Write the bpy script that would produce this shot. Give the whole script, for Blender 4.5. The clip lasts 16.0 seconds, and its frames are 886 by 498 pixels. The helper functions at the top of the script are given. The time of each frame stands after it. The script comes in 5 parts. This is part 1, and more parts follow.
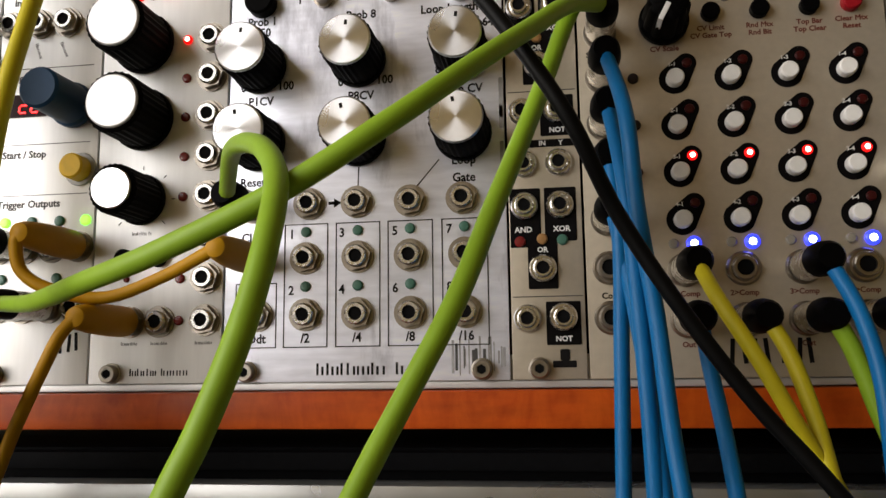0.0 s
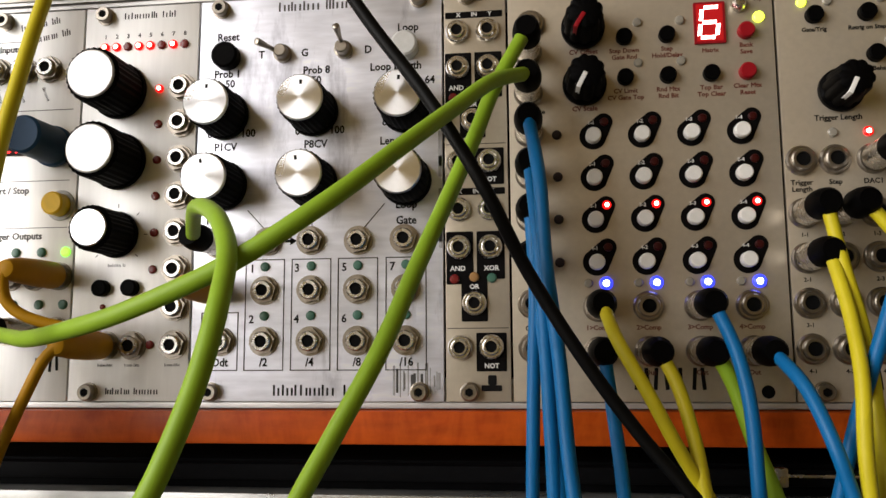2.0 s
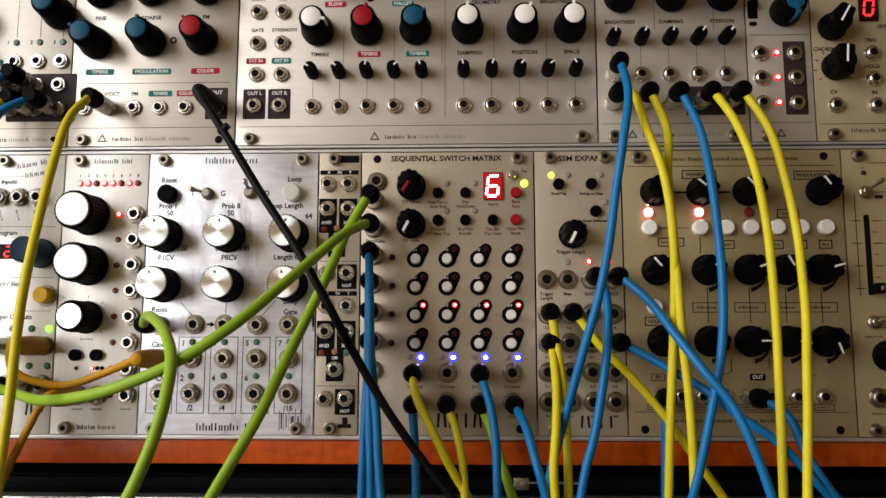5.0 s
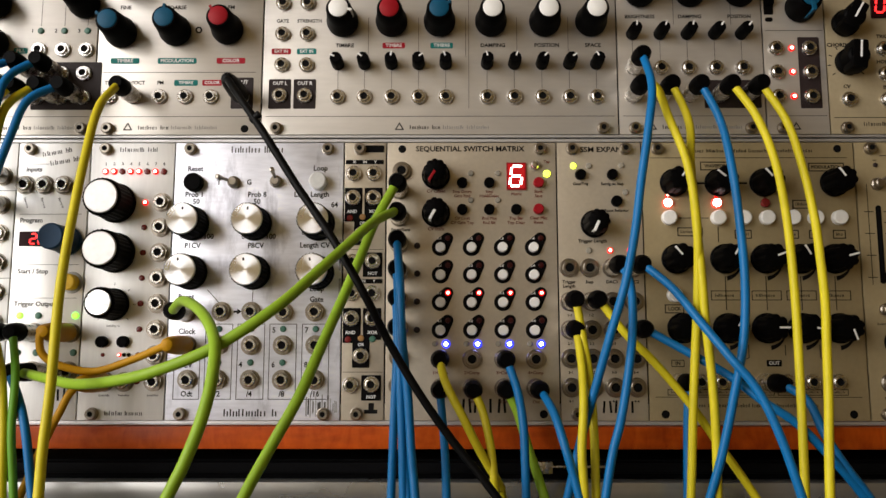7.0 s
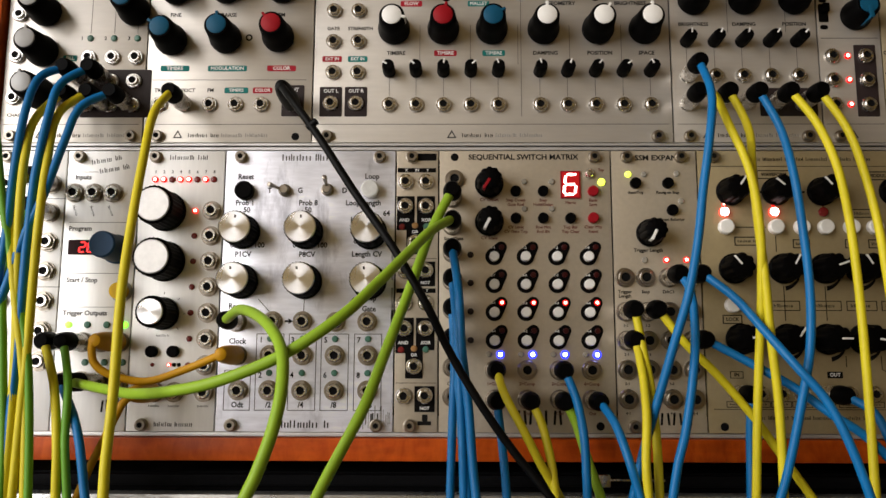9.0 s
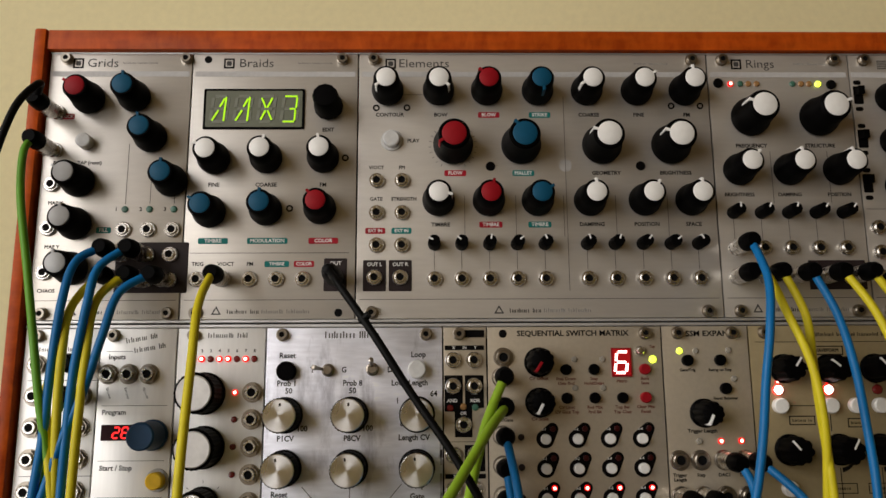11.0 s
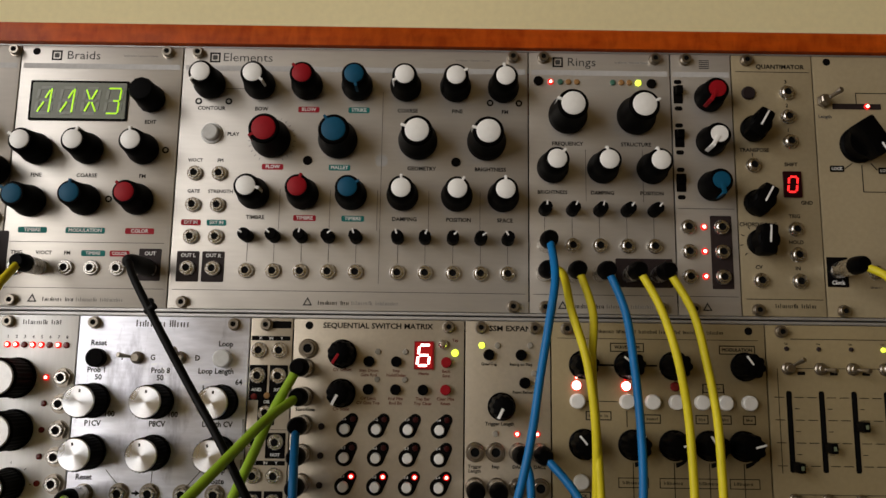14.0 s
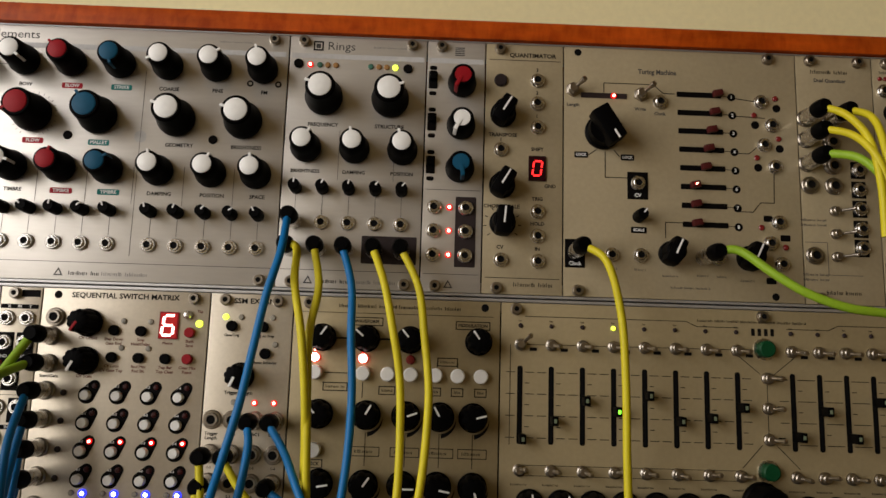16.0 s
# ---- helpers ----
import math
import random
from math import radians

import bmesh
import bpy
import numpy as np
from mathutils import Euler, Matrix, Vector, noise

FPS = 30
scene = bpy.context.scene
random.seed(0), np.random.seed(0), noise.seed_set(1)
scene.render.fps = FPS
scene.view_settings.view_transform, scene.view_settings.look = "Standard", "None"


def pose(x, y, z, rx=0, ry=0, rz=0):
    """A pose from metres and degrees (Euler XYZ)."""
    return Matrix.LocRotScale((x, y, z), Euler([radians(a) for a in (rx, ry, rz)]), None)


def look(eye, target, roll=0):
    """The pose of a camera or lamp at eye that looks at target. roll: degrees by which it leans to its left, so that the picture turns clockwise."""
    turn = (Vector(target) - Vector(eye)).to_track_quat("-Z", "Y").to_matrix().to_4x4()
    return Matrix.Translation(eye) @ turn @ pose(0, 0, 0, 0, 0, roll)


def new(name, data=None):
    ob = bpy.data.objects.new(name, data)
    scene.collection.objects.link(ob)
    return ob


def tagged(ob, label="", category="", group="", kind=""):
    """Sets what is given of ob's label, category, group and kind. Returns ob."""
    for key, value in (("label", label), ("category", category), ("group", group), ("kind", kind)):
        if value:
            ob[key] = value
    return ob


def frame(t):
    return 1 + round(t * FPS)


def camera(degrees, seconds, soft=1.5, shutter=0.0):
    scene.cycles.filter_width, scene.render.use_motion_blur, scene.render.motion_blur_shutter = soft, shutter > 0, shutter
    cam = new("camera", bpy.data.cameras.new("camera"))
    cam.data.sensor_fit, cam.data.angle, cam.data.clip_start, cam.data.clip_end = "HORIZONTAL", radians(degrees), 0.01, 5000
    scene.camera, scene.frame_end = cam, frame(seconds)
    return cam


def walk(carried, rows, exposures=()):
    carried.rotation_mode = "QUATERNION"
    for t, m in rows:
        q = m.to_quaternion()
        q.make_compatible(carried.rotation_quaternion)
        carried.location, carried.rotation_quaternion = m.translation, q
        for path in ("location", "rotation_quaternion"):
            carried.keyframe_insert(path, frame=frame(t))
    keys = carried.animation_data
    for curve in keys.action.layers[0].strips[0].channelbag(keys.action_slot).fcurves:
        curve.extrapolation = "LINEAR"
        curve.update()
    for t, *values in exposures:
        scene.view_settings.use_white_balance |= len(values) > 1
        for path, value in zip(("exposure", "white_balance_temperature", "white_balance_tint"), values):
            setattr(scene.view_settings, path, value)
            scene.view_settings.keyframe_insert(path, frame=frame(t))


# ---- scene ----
WINDOW_WATTS = 39.5
EXPOSURES = [(0.0, 0.0), (1.0, 0.10), (1.6, 0.20), (2.5, 0.09), (3.0, 0.16), (4.2, 0.18), (9.0, 0.15), (9.6, 0.04), (10.2, -0.19), (12.5, -0.44), (14.0, -0.50), (16.0, -0.16)]
cam = camera(58, 16.0)
PATH = [
    (0, (0.2161, -0.2157, 0.0614), (0.0757, 0.7639, 0.2053), -0.76),
    (0.5, (0.2229, -0.2138, 0.0585), (0.0813, 0.7666, 0.1956), -1.17),
    (1, (0.2200, -0.2115, 0.0514), (0.0817, 0.7690, 0.1913), -0.96),
    (1.5, (0.2246, -0.2199, 0.0588), (0.0905, 0.7624, 0.1893), -0.72),
    (2, (0.2319, -0.2432, 0.0732), (0.1140, 0.7421, 0.1969), -0.37),
    (2.5, (0.2427, -0.2662, 0.0761), (0.1388, 0.7219, 0.1899), -0.07),
    (3, (0.2652, -0.2941, 0.0829), (0.1771, 0.6953, 0.1977), 0.33),
    (3.5, (0.2777, -0.3223, 0.0931), (0.2070, 0.6689, 0.2057), 0.30),
    (4, (0.2773, -0.3429, 0.0959), (0.2210, 0.6488, 0.2117), 0.58),
    (4.2, (0.2790, -0.3497, 0.0955), (0.2277, 0.6416, 0.2164), 0.42),
    (6.3, (0.2579, -0.3777, 0.0909), (0.2487, 0.6136, 0.2218), 0.03),
    (6.5, (0.2565, -0.3759, 0.0889), (0.2482, 0.6156, 0.2183), -0.01),
    (7, (0.2529, -0.3745, 0.0887), (0.2468, 0.6173, 0.2162), 0.03),
    (7.5, (0.2487, -0.3736, 0.0840), (0.2431, 0.6176, 0.2164), -0.00),
    (8, (0.2433, -0.3743, 0.0820), (0.2365, 0.6161, 0.2202), -0.16),
    (8.5, (0.2363, -0.3709, 0.0808), (0.2273, 0.6191, 0.2210), -0.00),
    (9, (0.2298, -0.3696, 0.0870), (0.2185, 0.6198, 0.2319), 0.17),
    (9.5, (0.2251, -0.3696, 0.0982), (0.2082, 0.6176, 0.2569), 0.07),
    (10, (0.2073, -0.3747, 0.1396), (0.2193, 0.6095, 0.3159), 0.23),
    (10.2, (0.1975, -0.3706, 0.1439), (0.2125, 0.6104, 0.3369), -0.28),
    (12.3, (0.1959, -0.3733, 0.1658), (0.2190, 0.6101, 0.3456), -0.26),
    (12.5, (0.2055, -0.3760, 0.1627), (0.2147, 0.6072, 0.3449), -0.05),
    (13, (0.2320, -0.3796, 0.1628), (0.2344, 0.6062, 0.3307), 0.31),
    (13.5, (0.2596, -0.3791, 0.1597), (0.2622, 0.6074, 0.3235), 0.45),
    (14, (0.2936, -0.3802, 0.1600), (0.2942, 0.6064, 0.3229), 0.78),
    (14.5, (0.3280, -0.3782, 0.1547), (0.3297, 0.6075, 0.3233), 1.10),
    (15, (0.3604, -0.3840, 0.1550), (0.3793, 0.6030, 0.3144), 1.47),
    (15.5, (0.3896, -0.3888, 0.1499), (0.4118, 0.5979, 0.3114), 1.60),
    (16, (0.4086, -0.3927, 0.1477), (0.4311, 0.5931, 0.3142), 1.71),
]
walk(cam, [(t, look(eye, target, roll)) for t, eye, target, roll in PATH], EXPOSURES)

# ---- world, window light ----
world = bpy.data.worlds.new("sky")
scene.world = world
world.use_nodes = True
_nt = world.node_tree
_sky = _nt.nodes.new("ShaderNodeTexSky")
_sky.sky_type = 'NISHITA'
_sky.sun_disc = False
_sky.sun_elevation = radians(32)
_sky.sun_rotation = radians(250)
_bg = _nt.nodes["Background"]
_bg.inputs["Strength"].default_value = 0.10
_nt.links.new(_sky.outputs["Color"], _bg.inputs["Color"])

_sun = bpy.data.lights.new("sun", 'SUN')
_sun.energy, _sun.angle, _sun.color = 2.0, radians(3), (1.0, 0.95, 0.88)
new("sun", _sun).matrix_world = look((3.0, -6.0, 5.0), (0, 0, 0))

# daylight entering by the window in the wall beside the rack
_win = bpy.data.lights.new("window_light", 'AREA')
_win.shape, _win.size, _win.size_y = 'RECTANGLE', 1.7, 1.4
_win.energy, _win.color = WINDOW_WATTS, (1.0, 0.952, 0.915)
new("window_light", _win).matrix_world = look((-0.86, -1.20, 0.55), (0.1, -1.20, 0.55))


# ---- materials ----
def material(name, base, rough=0.5, metal=0.0, grain=0.06, scale=400.0, bump=0.0, blot=0.05, blot_scale=30.0, stretch=(1, 1, 1), coat=0.0, spec=0.5):
    m = bpy.data.materials.new(name)
    m.use_nodes = True
    nt = m.node_tree
    p = nt.nodes["Principled BSDF"]
    co = nt.nodes.new("ShaderNodeTexCoord")
    mp = nt.nodes.new("ShaderNodeMapping")
    mp.inputs["Scale"].default_value = stretch
    nt.links.new(co.outputs["Object"], mp.inputs["Vector"])
    n1, n2 = nt.nodes.new("ShaderNodeTexNoise"), nt.nodes.new("ShaderNodeTexNoise")
    n1.inputs["Scale"].default_value, n2.inputs["Scale"].default_value = scale, blot_scale
    n1.inputs["Detail"].default_value = n2.inputs["Detail"].default_value = 3
    nt.links.new(mp.outputs["Vector"], n1.inputs["Vector"])
    nt.links.new(co.outputs["Object"], n2.inputs["Vector"])
    r1, r2 = nt.nodes.new("ShaderNodeMapRange"), nt.nodes.new("ShaderNodeMapRange")
    for r, a in ((r1, grain), (r2, blot)):
        r.inputs["From Min"].default_value, r.inputs["From Max"].default_value = 0.3, 0.7
        r.inputs["To Min"].default_value, r.inputs["To Max"].default_value = 1 - a, 1 + a
    nt.links.new(n1.outputs["Fac"], r1.inputs["Value"])
    nt.links.new(n2.outputs["Fac"], r2.inputs["Value"])
    mul = nt.nodes.new("ShaderNodeMath")
    mul.operation = 'MULTIPLY'
    nt.links.new(r1.outputs["Result"], mul.inputs[0])
    nt.links.new(r2.outputs["Result"], mul.inputs[1])
    mix = nt.nodes.new("ShaderNodeVectorMath")
    mix.operation = 'SCALE'
    mix.inputs[0].default_value = base
    nt.links.new(mul.outputs["Value"], mix.inputs["Scale"])
    nt.links.new(mix.outputs["Vector"], p.inputs["Base Color"])
    rr = nt.nodes.new("ShaderNodeMath")
    rr.operation = 'MULTIPLY'
    rr.inputs[0].default_value = rough
    nt.links.new(r2.outputs["Result"], rr.inputs[1])
    nt.links.new(rr.outputs["Value"], p.inputs["Roughness"])
    p.inputs["Metallic"].default_value = metal
    p.inputs["Coat Weight"].default_value = coat
    p.inputs["Specular IOR Level"].default_value = spec
    if bump:
        b = nt.nodes.new("ShaderNodeBump")
        b.inputs["Strength"].default_value, b.inputs["Distance"].default_value = bump, 0.0004
        nt.links.new(n1.outputs["Fac"], b.inputs["Height"])
        nt.links.new(b.outputs["Normal"], p.inputs["Normal"])
    return m


def glow(name, colour, strength, base=None):
    m = bpy.data.materials.new(name)
    m.use_nodes = True
    p = m.node_tree.nodes["Principled BSDF"]
    p.inputs["Base Color"].default_value = (*(base or colour), 1)
    p.inputs["Roughness"].default_value = 0.25
    p.inputs["Emission Color"].default_value = (*colour, 1)
    p.inputs["Emission Strength"].default_value = strength
    return m


def wood_material():
    """Varnished hardwood with a mottled cross figure."""
    m = material("varnished_wood", (0.40, 0.058, 0.003), rough=0.40, spec=0.12, grain=0.22, scale=260, bump=0.25, blot=0.35, blot_scale=11, stretch=(0.25, 1, 1))
    nt = m.node_tree
    p = nt.nodes["Principled BSDF"]
    co = nt.nodes.new("ShaderNodeTexCoord")
    mp = nt.nodes.new("ShaderNodeMapping")
    mp.inputs["Scale"].default_value = (1, 1, 0.42)
    n = nt.nodes.new("ShaderNodeTexNoise")
    n.inputs["Scale"].default_value, n.inputs["Detail"].default_value, n.inputs["Roughness"].default_value = 170, 5, 0.6
    n.inputs["Distortion"].default_value = 0.6
    nt.links.new(co.outputs["Object"], mp.inputs["Vector"])
    nt.links.new(mp.outputs["Vector"], n.inputs["Vector"])
    ramp = nt.nodes.new("ShaderNodeValToRGB")
    e = ramp.color_ramp.elements
    e[0].position, e[0].color = 0.34, (0.125, 0.010, 0.002, 1)
    e[1].position, e[1].color = 0.66, (0.45, 0.090, 0.009, 1)
    nt.links.new(n.outputs["Fac"], ramp.inputs["Fac"])
    old = p.inputs["Base Color"].links[0].from_socket
    mix = nt.nodes.new("ShaderNodeMix")
    mix.data_type = 'RGBA'
    mix.inputs["Factor"].default_value = 0.40
    nt.links.new(old, mix.inputs["A"])
    nt.links.new(ramp.outputs["Color"], mix.inputs["B"])
    nt.links.new(mix.outputs["Result"], p.inputs["Base Color"])
    return m


def worn_plate():
    """Bare plate with rubbed bright patches and dark smears."""
    m = material("worn_bare_plate", (0.80, 0.81, 0.89), rough=0.38, metal=0.45, grain=0.10, scale=90, bump=0.15, blot=0.16, blot_scale=26, stretch=(1, 1, 5))
    nt = m.node_tree
    p = nt.nodes["Principled BSDF"]
    co = nt.nodes.new("ShaderNodeTexCoord")
    mp = nt.nodes.new("ShaderNodeMapping")
    mp.inputs["Scale"].default_value = (55, 55, 16)
    nt.links.new(co.outputs["Object"], mp.inputs["Vector"])
    n = nt.nodes.new("ShaderNodeTexNoise")
    n.inputs["Scale"].default_value, n.inputs["Detail"].default_value, n.inputs["Roughness"].default_value = 1.0, 6, 0.65
    nt.links.new(mp.outputs["Vector"], n.inputs["Vector"])
    ramp = nt.nodes.new("ShaderNodeValToRGB")
    e = ramp.color_ramp.elements
    e[0].position, e[0].color = 0.30, (0.42, 0.41, 0.43, 1)
    e[1].position, e[1].color = 0.46, (1, 1, 1, 1)
    nt.links.new(n.outputs["Fac"], ramp.inputs["Fac"])
    old = p.inputs["Base Color"].links[0].from_socket
    mix = nt.nodes.new("ShaderNodeMix")
    mix.data_type, mix.blend_type = 'RGBA', 'MULTIPLY'
    mix.inputs["Factor"].default_value = 1.0
    nt.links.new(old, mix.inputs["A"])
    nt.links.new(ramp.outputs["Color"], mix.inputs["B"])
    nt.links.new(mix.outputs["Result"], p.inputs["Base Color"])
    return m


def spun_material():
    m = material("spun_aluminium", (0.80, 0.81, 0.84), rough=0.27, metal=1.0, grain=0.05, scale=300)
    nt = m.node_tree
    p = nt.nodes["Principled BSDF"]
    t = nt.nodes.new("ShaderNodeTangent")
    t.direction_type, t.axis = 'RADIAL', 'Y'
    nt.links.new(t.outputs["Tangent"], p.inputs["Tangent"])
    p.inputs["Anisotropic"].default_value = 0.85
    return m


M = {
    "plate": material("satin_aluminium_plate", (0.54, 0.507, 0.463), rough=0.37, metal=0.52, grain=0.035, scale=500, bump=0.04, blot=0.035, blot_scale=22, stretch=(0.15, 1, 1)),
    "plate_pale": material("pale_aluminium_plate", (0.83, 0.82, 0.805), rough=0.42, metal=0.35, grain=0.04, scale=420, bump=0.05, blot=0.04, blot_scale=22, stretch=(1, 1, 0.1)),
    "plate_warm": material("warm_grey_plate", (0.350, 0.282, 0.160), rough=0.45, metal=0.35, grain=0.045, scale=450, bump=0.05, blot=0.05, blot_scale=18),
    "plate_sand": material("sand_grey_plate", (0.40, 0.332, 0.212), rough=0.46, metal=0.30, grain=0.045, scale=450, bump=0.05, blot=0.05, blot_scale=18),
    "plate_mid": material("silver_grey_plate", (0.51, 0.45, 0.358), rough=0.37, metal=0.52, grain=0.045, scale=450, bump=0.05, blot=0.05, blot_scale=18),
    "worn": worn_plate(),
    "rail": material("rail_aluminium", (0.46, 0.45, 0.44), rough=0.45, metal=0.6, grain=0.06, scale=300, stretch=(0.02, 1, 1)),
    "wood": wood_material(),
    "black": material("black_plastic", (0.0012, 0.0011, 0.0012), rough=0.5, spec=0.04, grain=0.15, scale=300, blot=0.15),
    "matt_black": material("matt_black_print", (0.003, 0.0025, 0.0025), rough=0.6, grain=0.1, scale=300, spec=0.06),
    "brown": material("dark_brown_print", (0.024, 0.016, 0.016), rough=0.55, grain=0.1, scale=300, spec=0.2),
    # near-black that paints the shade inside openings
    "hole": material("hole_shade_black", (0.003, 0.003, 0.003), rough=0.8, spec=0.1),
    "chrome": material("nickel", (0.64, 0.62, 0.59), rough=0.27, metal=1.0, grain=0.05, scale=600, blot=0.12, blot_scale=300),
    "steel": material("dull_steel", (0.33, 0.295, 0.25), rough=0.33, metal=1.0, grain=0.08, scale=600, blot=0.1),
    "spun": spun_material(),
    "satin": material("satin_silver_cap", (0.62, 0.61, 0.60), rough=0.42, metal=0.6, grain=0.04, scale=500, blot=0.05, blot_scale=200),
    "white": material("white_plastic", (0.78, 0.77, 0.74), rough=0.4, grain=0.03, scale=300),
    "grey_cap": material("grey_plastic", (0.42, 0.42, 0.42), rough=0.45, grain=0.03, scale=300),
    "red": material("red_plastic", (0.25, 0.003, 0.008), rough=0.55, spec=0.2, grain=0.05, scale=300),
    "teal": material("teal_plastic", (0.002, 0.062, 0.122), rough=0.55, spec=0.2, grain=0.05, scale=300),
    "navy": material("navy_plastic", (0.010, 0.050, 0.12), rough=0.5, spec=0.3, grain=0.05, scale=300),
    "red_print": material("red_print", (0.34, 0.010, 0.022), rough=0.6, spec=0.2),
    "teal_print": material("teal_print", (0.010, 0.165, 0.150), rough=0.6, spec=0.2),
    "ink": material("dark_ink", (0.006, 0.0055, 0.0055), rough=0.65, spec=0.1),
    "grey_ink": material("grey_ink", (0.065, 0.062, 0.06), rough=0.6, spec=0.15),
    "smear": material("dark_smear", (0.33, 0.325, 0.33), rough=0.5, metal=0.4, grain=0.2, scale=300),
    "pale_ink": material("pale_grey_ink", (0.24, 0.23, 0.22), rough=0.6, spec=0.15),
    "stripe": material("grey_stripe", (0.46, 0.45, 0.44), rough=0.5),
    "brown_ink": material("rust_ink", (0.12, 0.022, 0.012), rough=0.6),
    "white_ink": material("white_ink", (0.75, 0.74, 0.72), rough=0.6),
    "yellow_btn": material("yellow_button", (0.85, 0.53, 0.01), rough=0.45),
    "green_btn": material("green_button", (0.002, 0.046, 0.014), rough=0.5, spec=0.2),
    "clear": material("frosted_button", (0.58, 0.58, 0.57), rough=0.25, coat=0.3),
    "lcd": material("display_window", (0.150, 0.162, 0.120), rough=0.3, grain=0.03),
    "lcd_off": material("unlit_segments", (0.20, 0.21, 0.17), rough=0.3),
    "dark_glass": material("dark_red_window", (0.020, 0.003, 0.004), rough=0.5, spec=0.1),
    "led_red_off": material("unlit_red_led", (0.16, 0.012, 0.012), rough=0.25),
    "led_green_off": material("unlit_green_led", (0.05, 0.14, 0.10), rough=0.3),
    "led_clear_off": material("unlit_clear_led", (0.26, 0.24, 0.20), rough=0.2),
    "led_amber_off": material("unlit_amber_led", (0.30, 0.16, 0.06), rough=0.25),
    "dark_red": material("dark_red_plastic", (0.055, 0.006, 0.006), rough=0.45, spec=0.3),
    "window_grey": material("green_grey_light_window", (0.13, 0.16, 0.10), rough=0.3),
    "led_dark": material("unlit_dark_led", (0.035, 0.003, 0.003), rough=0.35, spec=0.25),
    "led_red": glow("lit_red_led", (1.0, 0.006, 0.006), 1.5, (0.35, 0.006, 0.006)),
    "led_white": glow("lit_bright_red_led", (1.0, 0.03, 0.02), 4.0, (0.7, 0.03, 0.02)),
    "led_blue": glow("lit_blue_led", (0.02, 0.03, 1.0), 3.0, (0.03, 0.05, 0.7)),
    "core_red": glow("red_led_core", (1.0, 0.55, 0.42), 6),
    "core_white": glow("bright_led_core", (1.0, 0.80, 0.76), 9),
    "core_blue": glow("blue_led_core", (0.75, 0.82, 1.0), 8),
    "led_green": glow("lit_green_led", (0.2, 1.0, 0.04), 2.5, (0.2, 0.6, 0.05)),
    "led_yellow": glow("lit_yellow_led", (0.75, 0.95, 0.05), 3.0, (0.6, 0.7, 0.1)),
    "seg_red": glow("lit_red_segment", (1.0, 0.62, 0.58), 7),
    "lit_glass": glow("lit_red_window", (0.8, 0.01, 0.015), 0.45, (0.10, 0.006, 0.006)),
    "seg_red_dim": glow("lit_small_red_segment", (1.0, 0.02, 0.02), 3),
    "seg_green": glow("lit_green_segment", (0.42, 0.85, 0.015), 0.75),
    "lime": material("lime_cable", (0.225, 0.37, 0.018), rough=0.5, spec=0.3, grain=0.05, scale=200, blot=0.05, blot_scale=40),
    "green": material("green_cable", (0.10, 0.27, 0.015), rough=0.5, spec=0.3, grain=0.05, scale=200, blot=0.05, blot_scale=40),
    "blue": material("blue_cable", (0.001, 0.124, 0.335), rough=0.45, spec=0.28, grain=0.05, scale=200, blot=0.06, blot_scale=40),
    "yellow": material("yellow_cable", (0.56, 0.475, 0.012), rough=0.5, spec=0.3, grain=0.05, scale=200, blot=0.05, blot_scale=40),
    "orange": material("amber_cable", (0.43, 0.215, 0.003), rough=0.5, spec=0.2, grain=0.05, scale=200, blot=0.06, blot_scale=40),
    "cable_black": material("black_cable", (0.0025, 0.0025, 0.0025), rough=0.5, spec=0.10, grain=0.1, scale=200),
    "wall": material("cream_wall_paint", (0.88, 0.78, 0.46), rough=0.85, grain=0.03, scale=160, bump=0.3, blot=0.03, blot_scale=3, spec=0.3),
    # dark warm tone for unseen surfaces: keeps ambient light low and yellow
    "room": material("warm_bounce_paint", (0.25, 0.182, 0.078), rough=0.9, grain=0.03, scale=60, blot=0.04, blot_scale=2),
    "carpet": material("brown_floor", (0.16, 0.12, 0.09), rough=0.9, grain=0.2, scale=120, bump=0.5, blot=0.1, blot_scale=4),
    "table": material("dark_table_top", (0.06, 0.045, 0.035), rough=0.5, grain=0.2, scale=80, blot=0.1, blot_scale=6, stretch=(0.1, 1, 1)),
    "alu_bar": material("polished_aluminium_bar", (0.36, 0.36, 0.35), rough=0.30, metal=0.75, grain=0.08, scale=250, blot=0.2, blot_scale=25, stretch=(0.03, 1, 1)),
    "case_black": material("black_case_covering", (0.003, 0.003, 0.0035), spec=0.03, rough=0.65, grain=0.25, scale=500, bump=0.4, blot=0.2, blot_scale=14),
}


# ---- mesh helpers (millimetres in, metres out; h stands out of the plates, towards -y) ----
def finish(bm, name, smooth=True):
    bmesh.ops.recalc_face_normals(bm, faces=bm.faces[:])
    me = bpy.data.meshes.new(name)
    bm.to_mesh(me)
    bm.free()
    if smooth:
        for f in me.polygons:
            f.use_smooth = True
        me.set_sharp_from_angle(angle=radians(32))
    return me


def add_box(bm, x0, x1, z0, z1, h0, h1, bevel=0.0):
    vs = [bm.verts.new((x / 1000, -h / 1000, z / 1000)) for x in (x0, x1) for h in (h0, h1) for z in (z0, z1)]
    fs = [bm.faces.new([vs[i] for i in q]) for q in ((0, 1, 3, 2), (4, 6, 7, 5), (0, 4, 5, 1), (2, 3, 7, 6), (0, 2, 6, 4), (1, 5, 7, 3))]
    if bevel:
        es = list({e for f in fs for e in f.edges})
        bmesh.ops.bevel(bm, geom=es, offset=bevel / 1000, segments=2, affect='EDGES', profile=0.6)


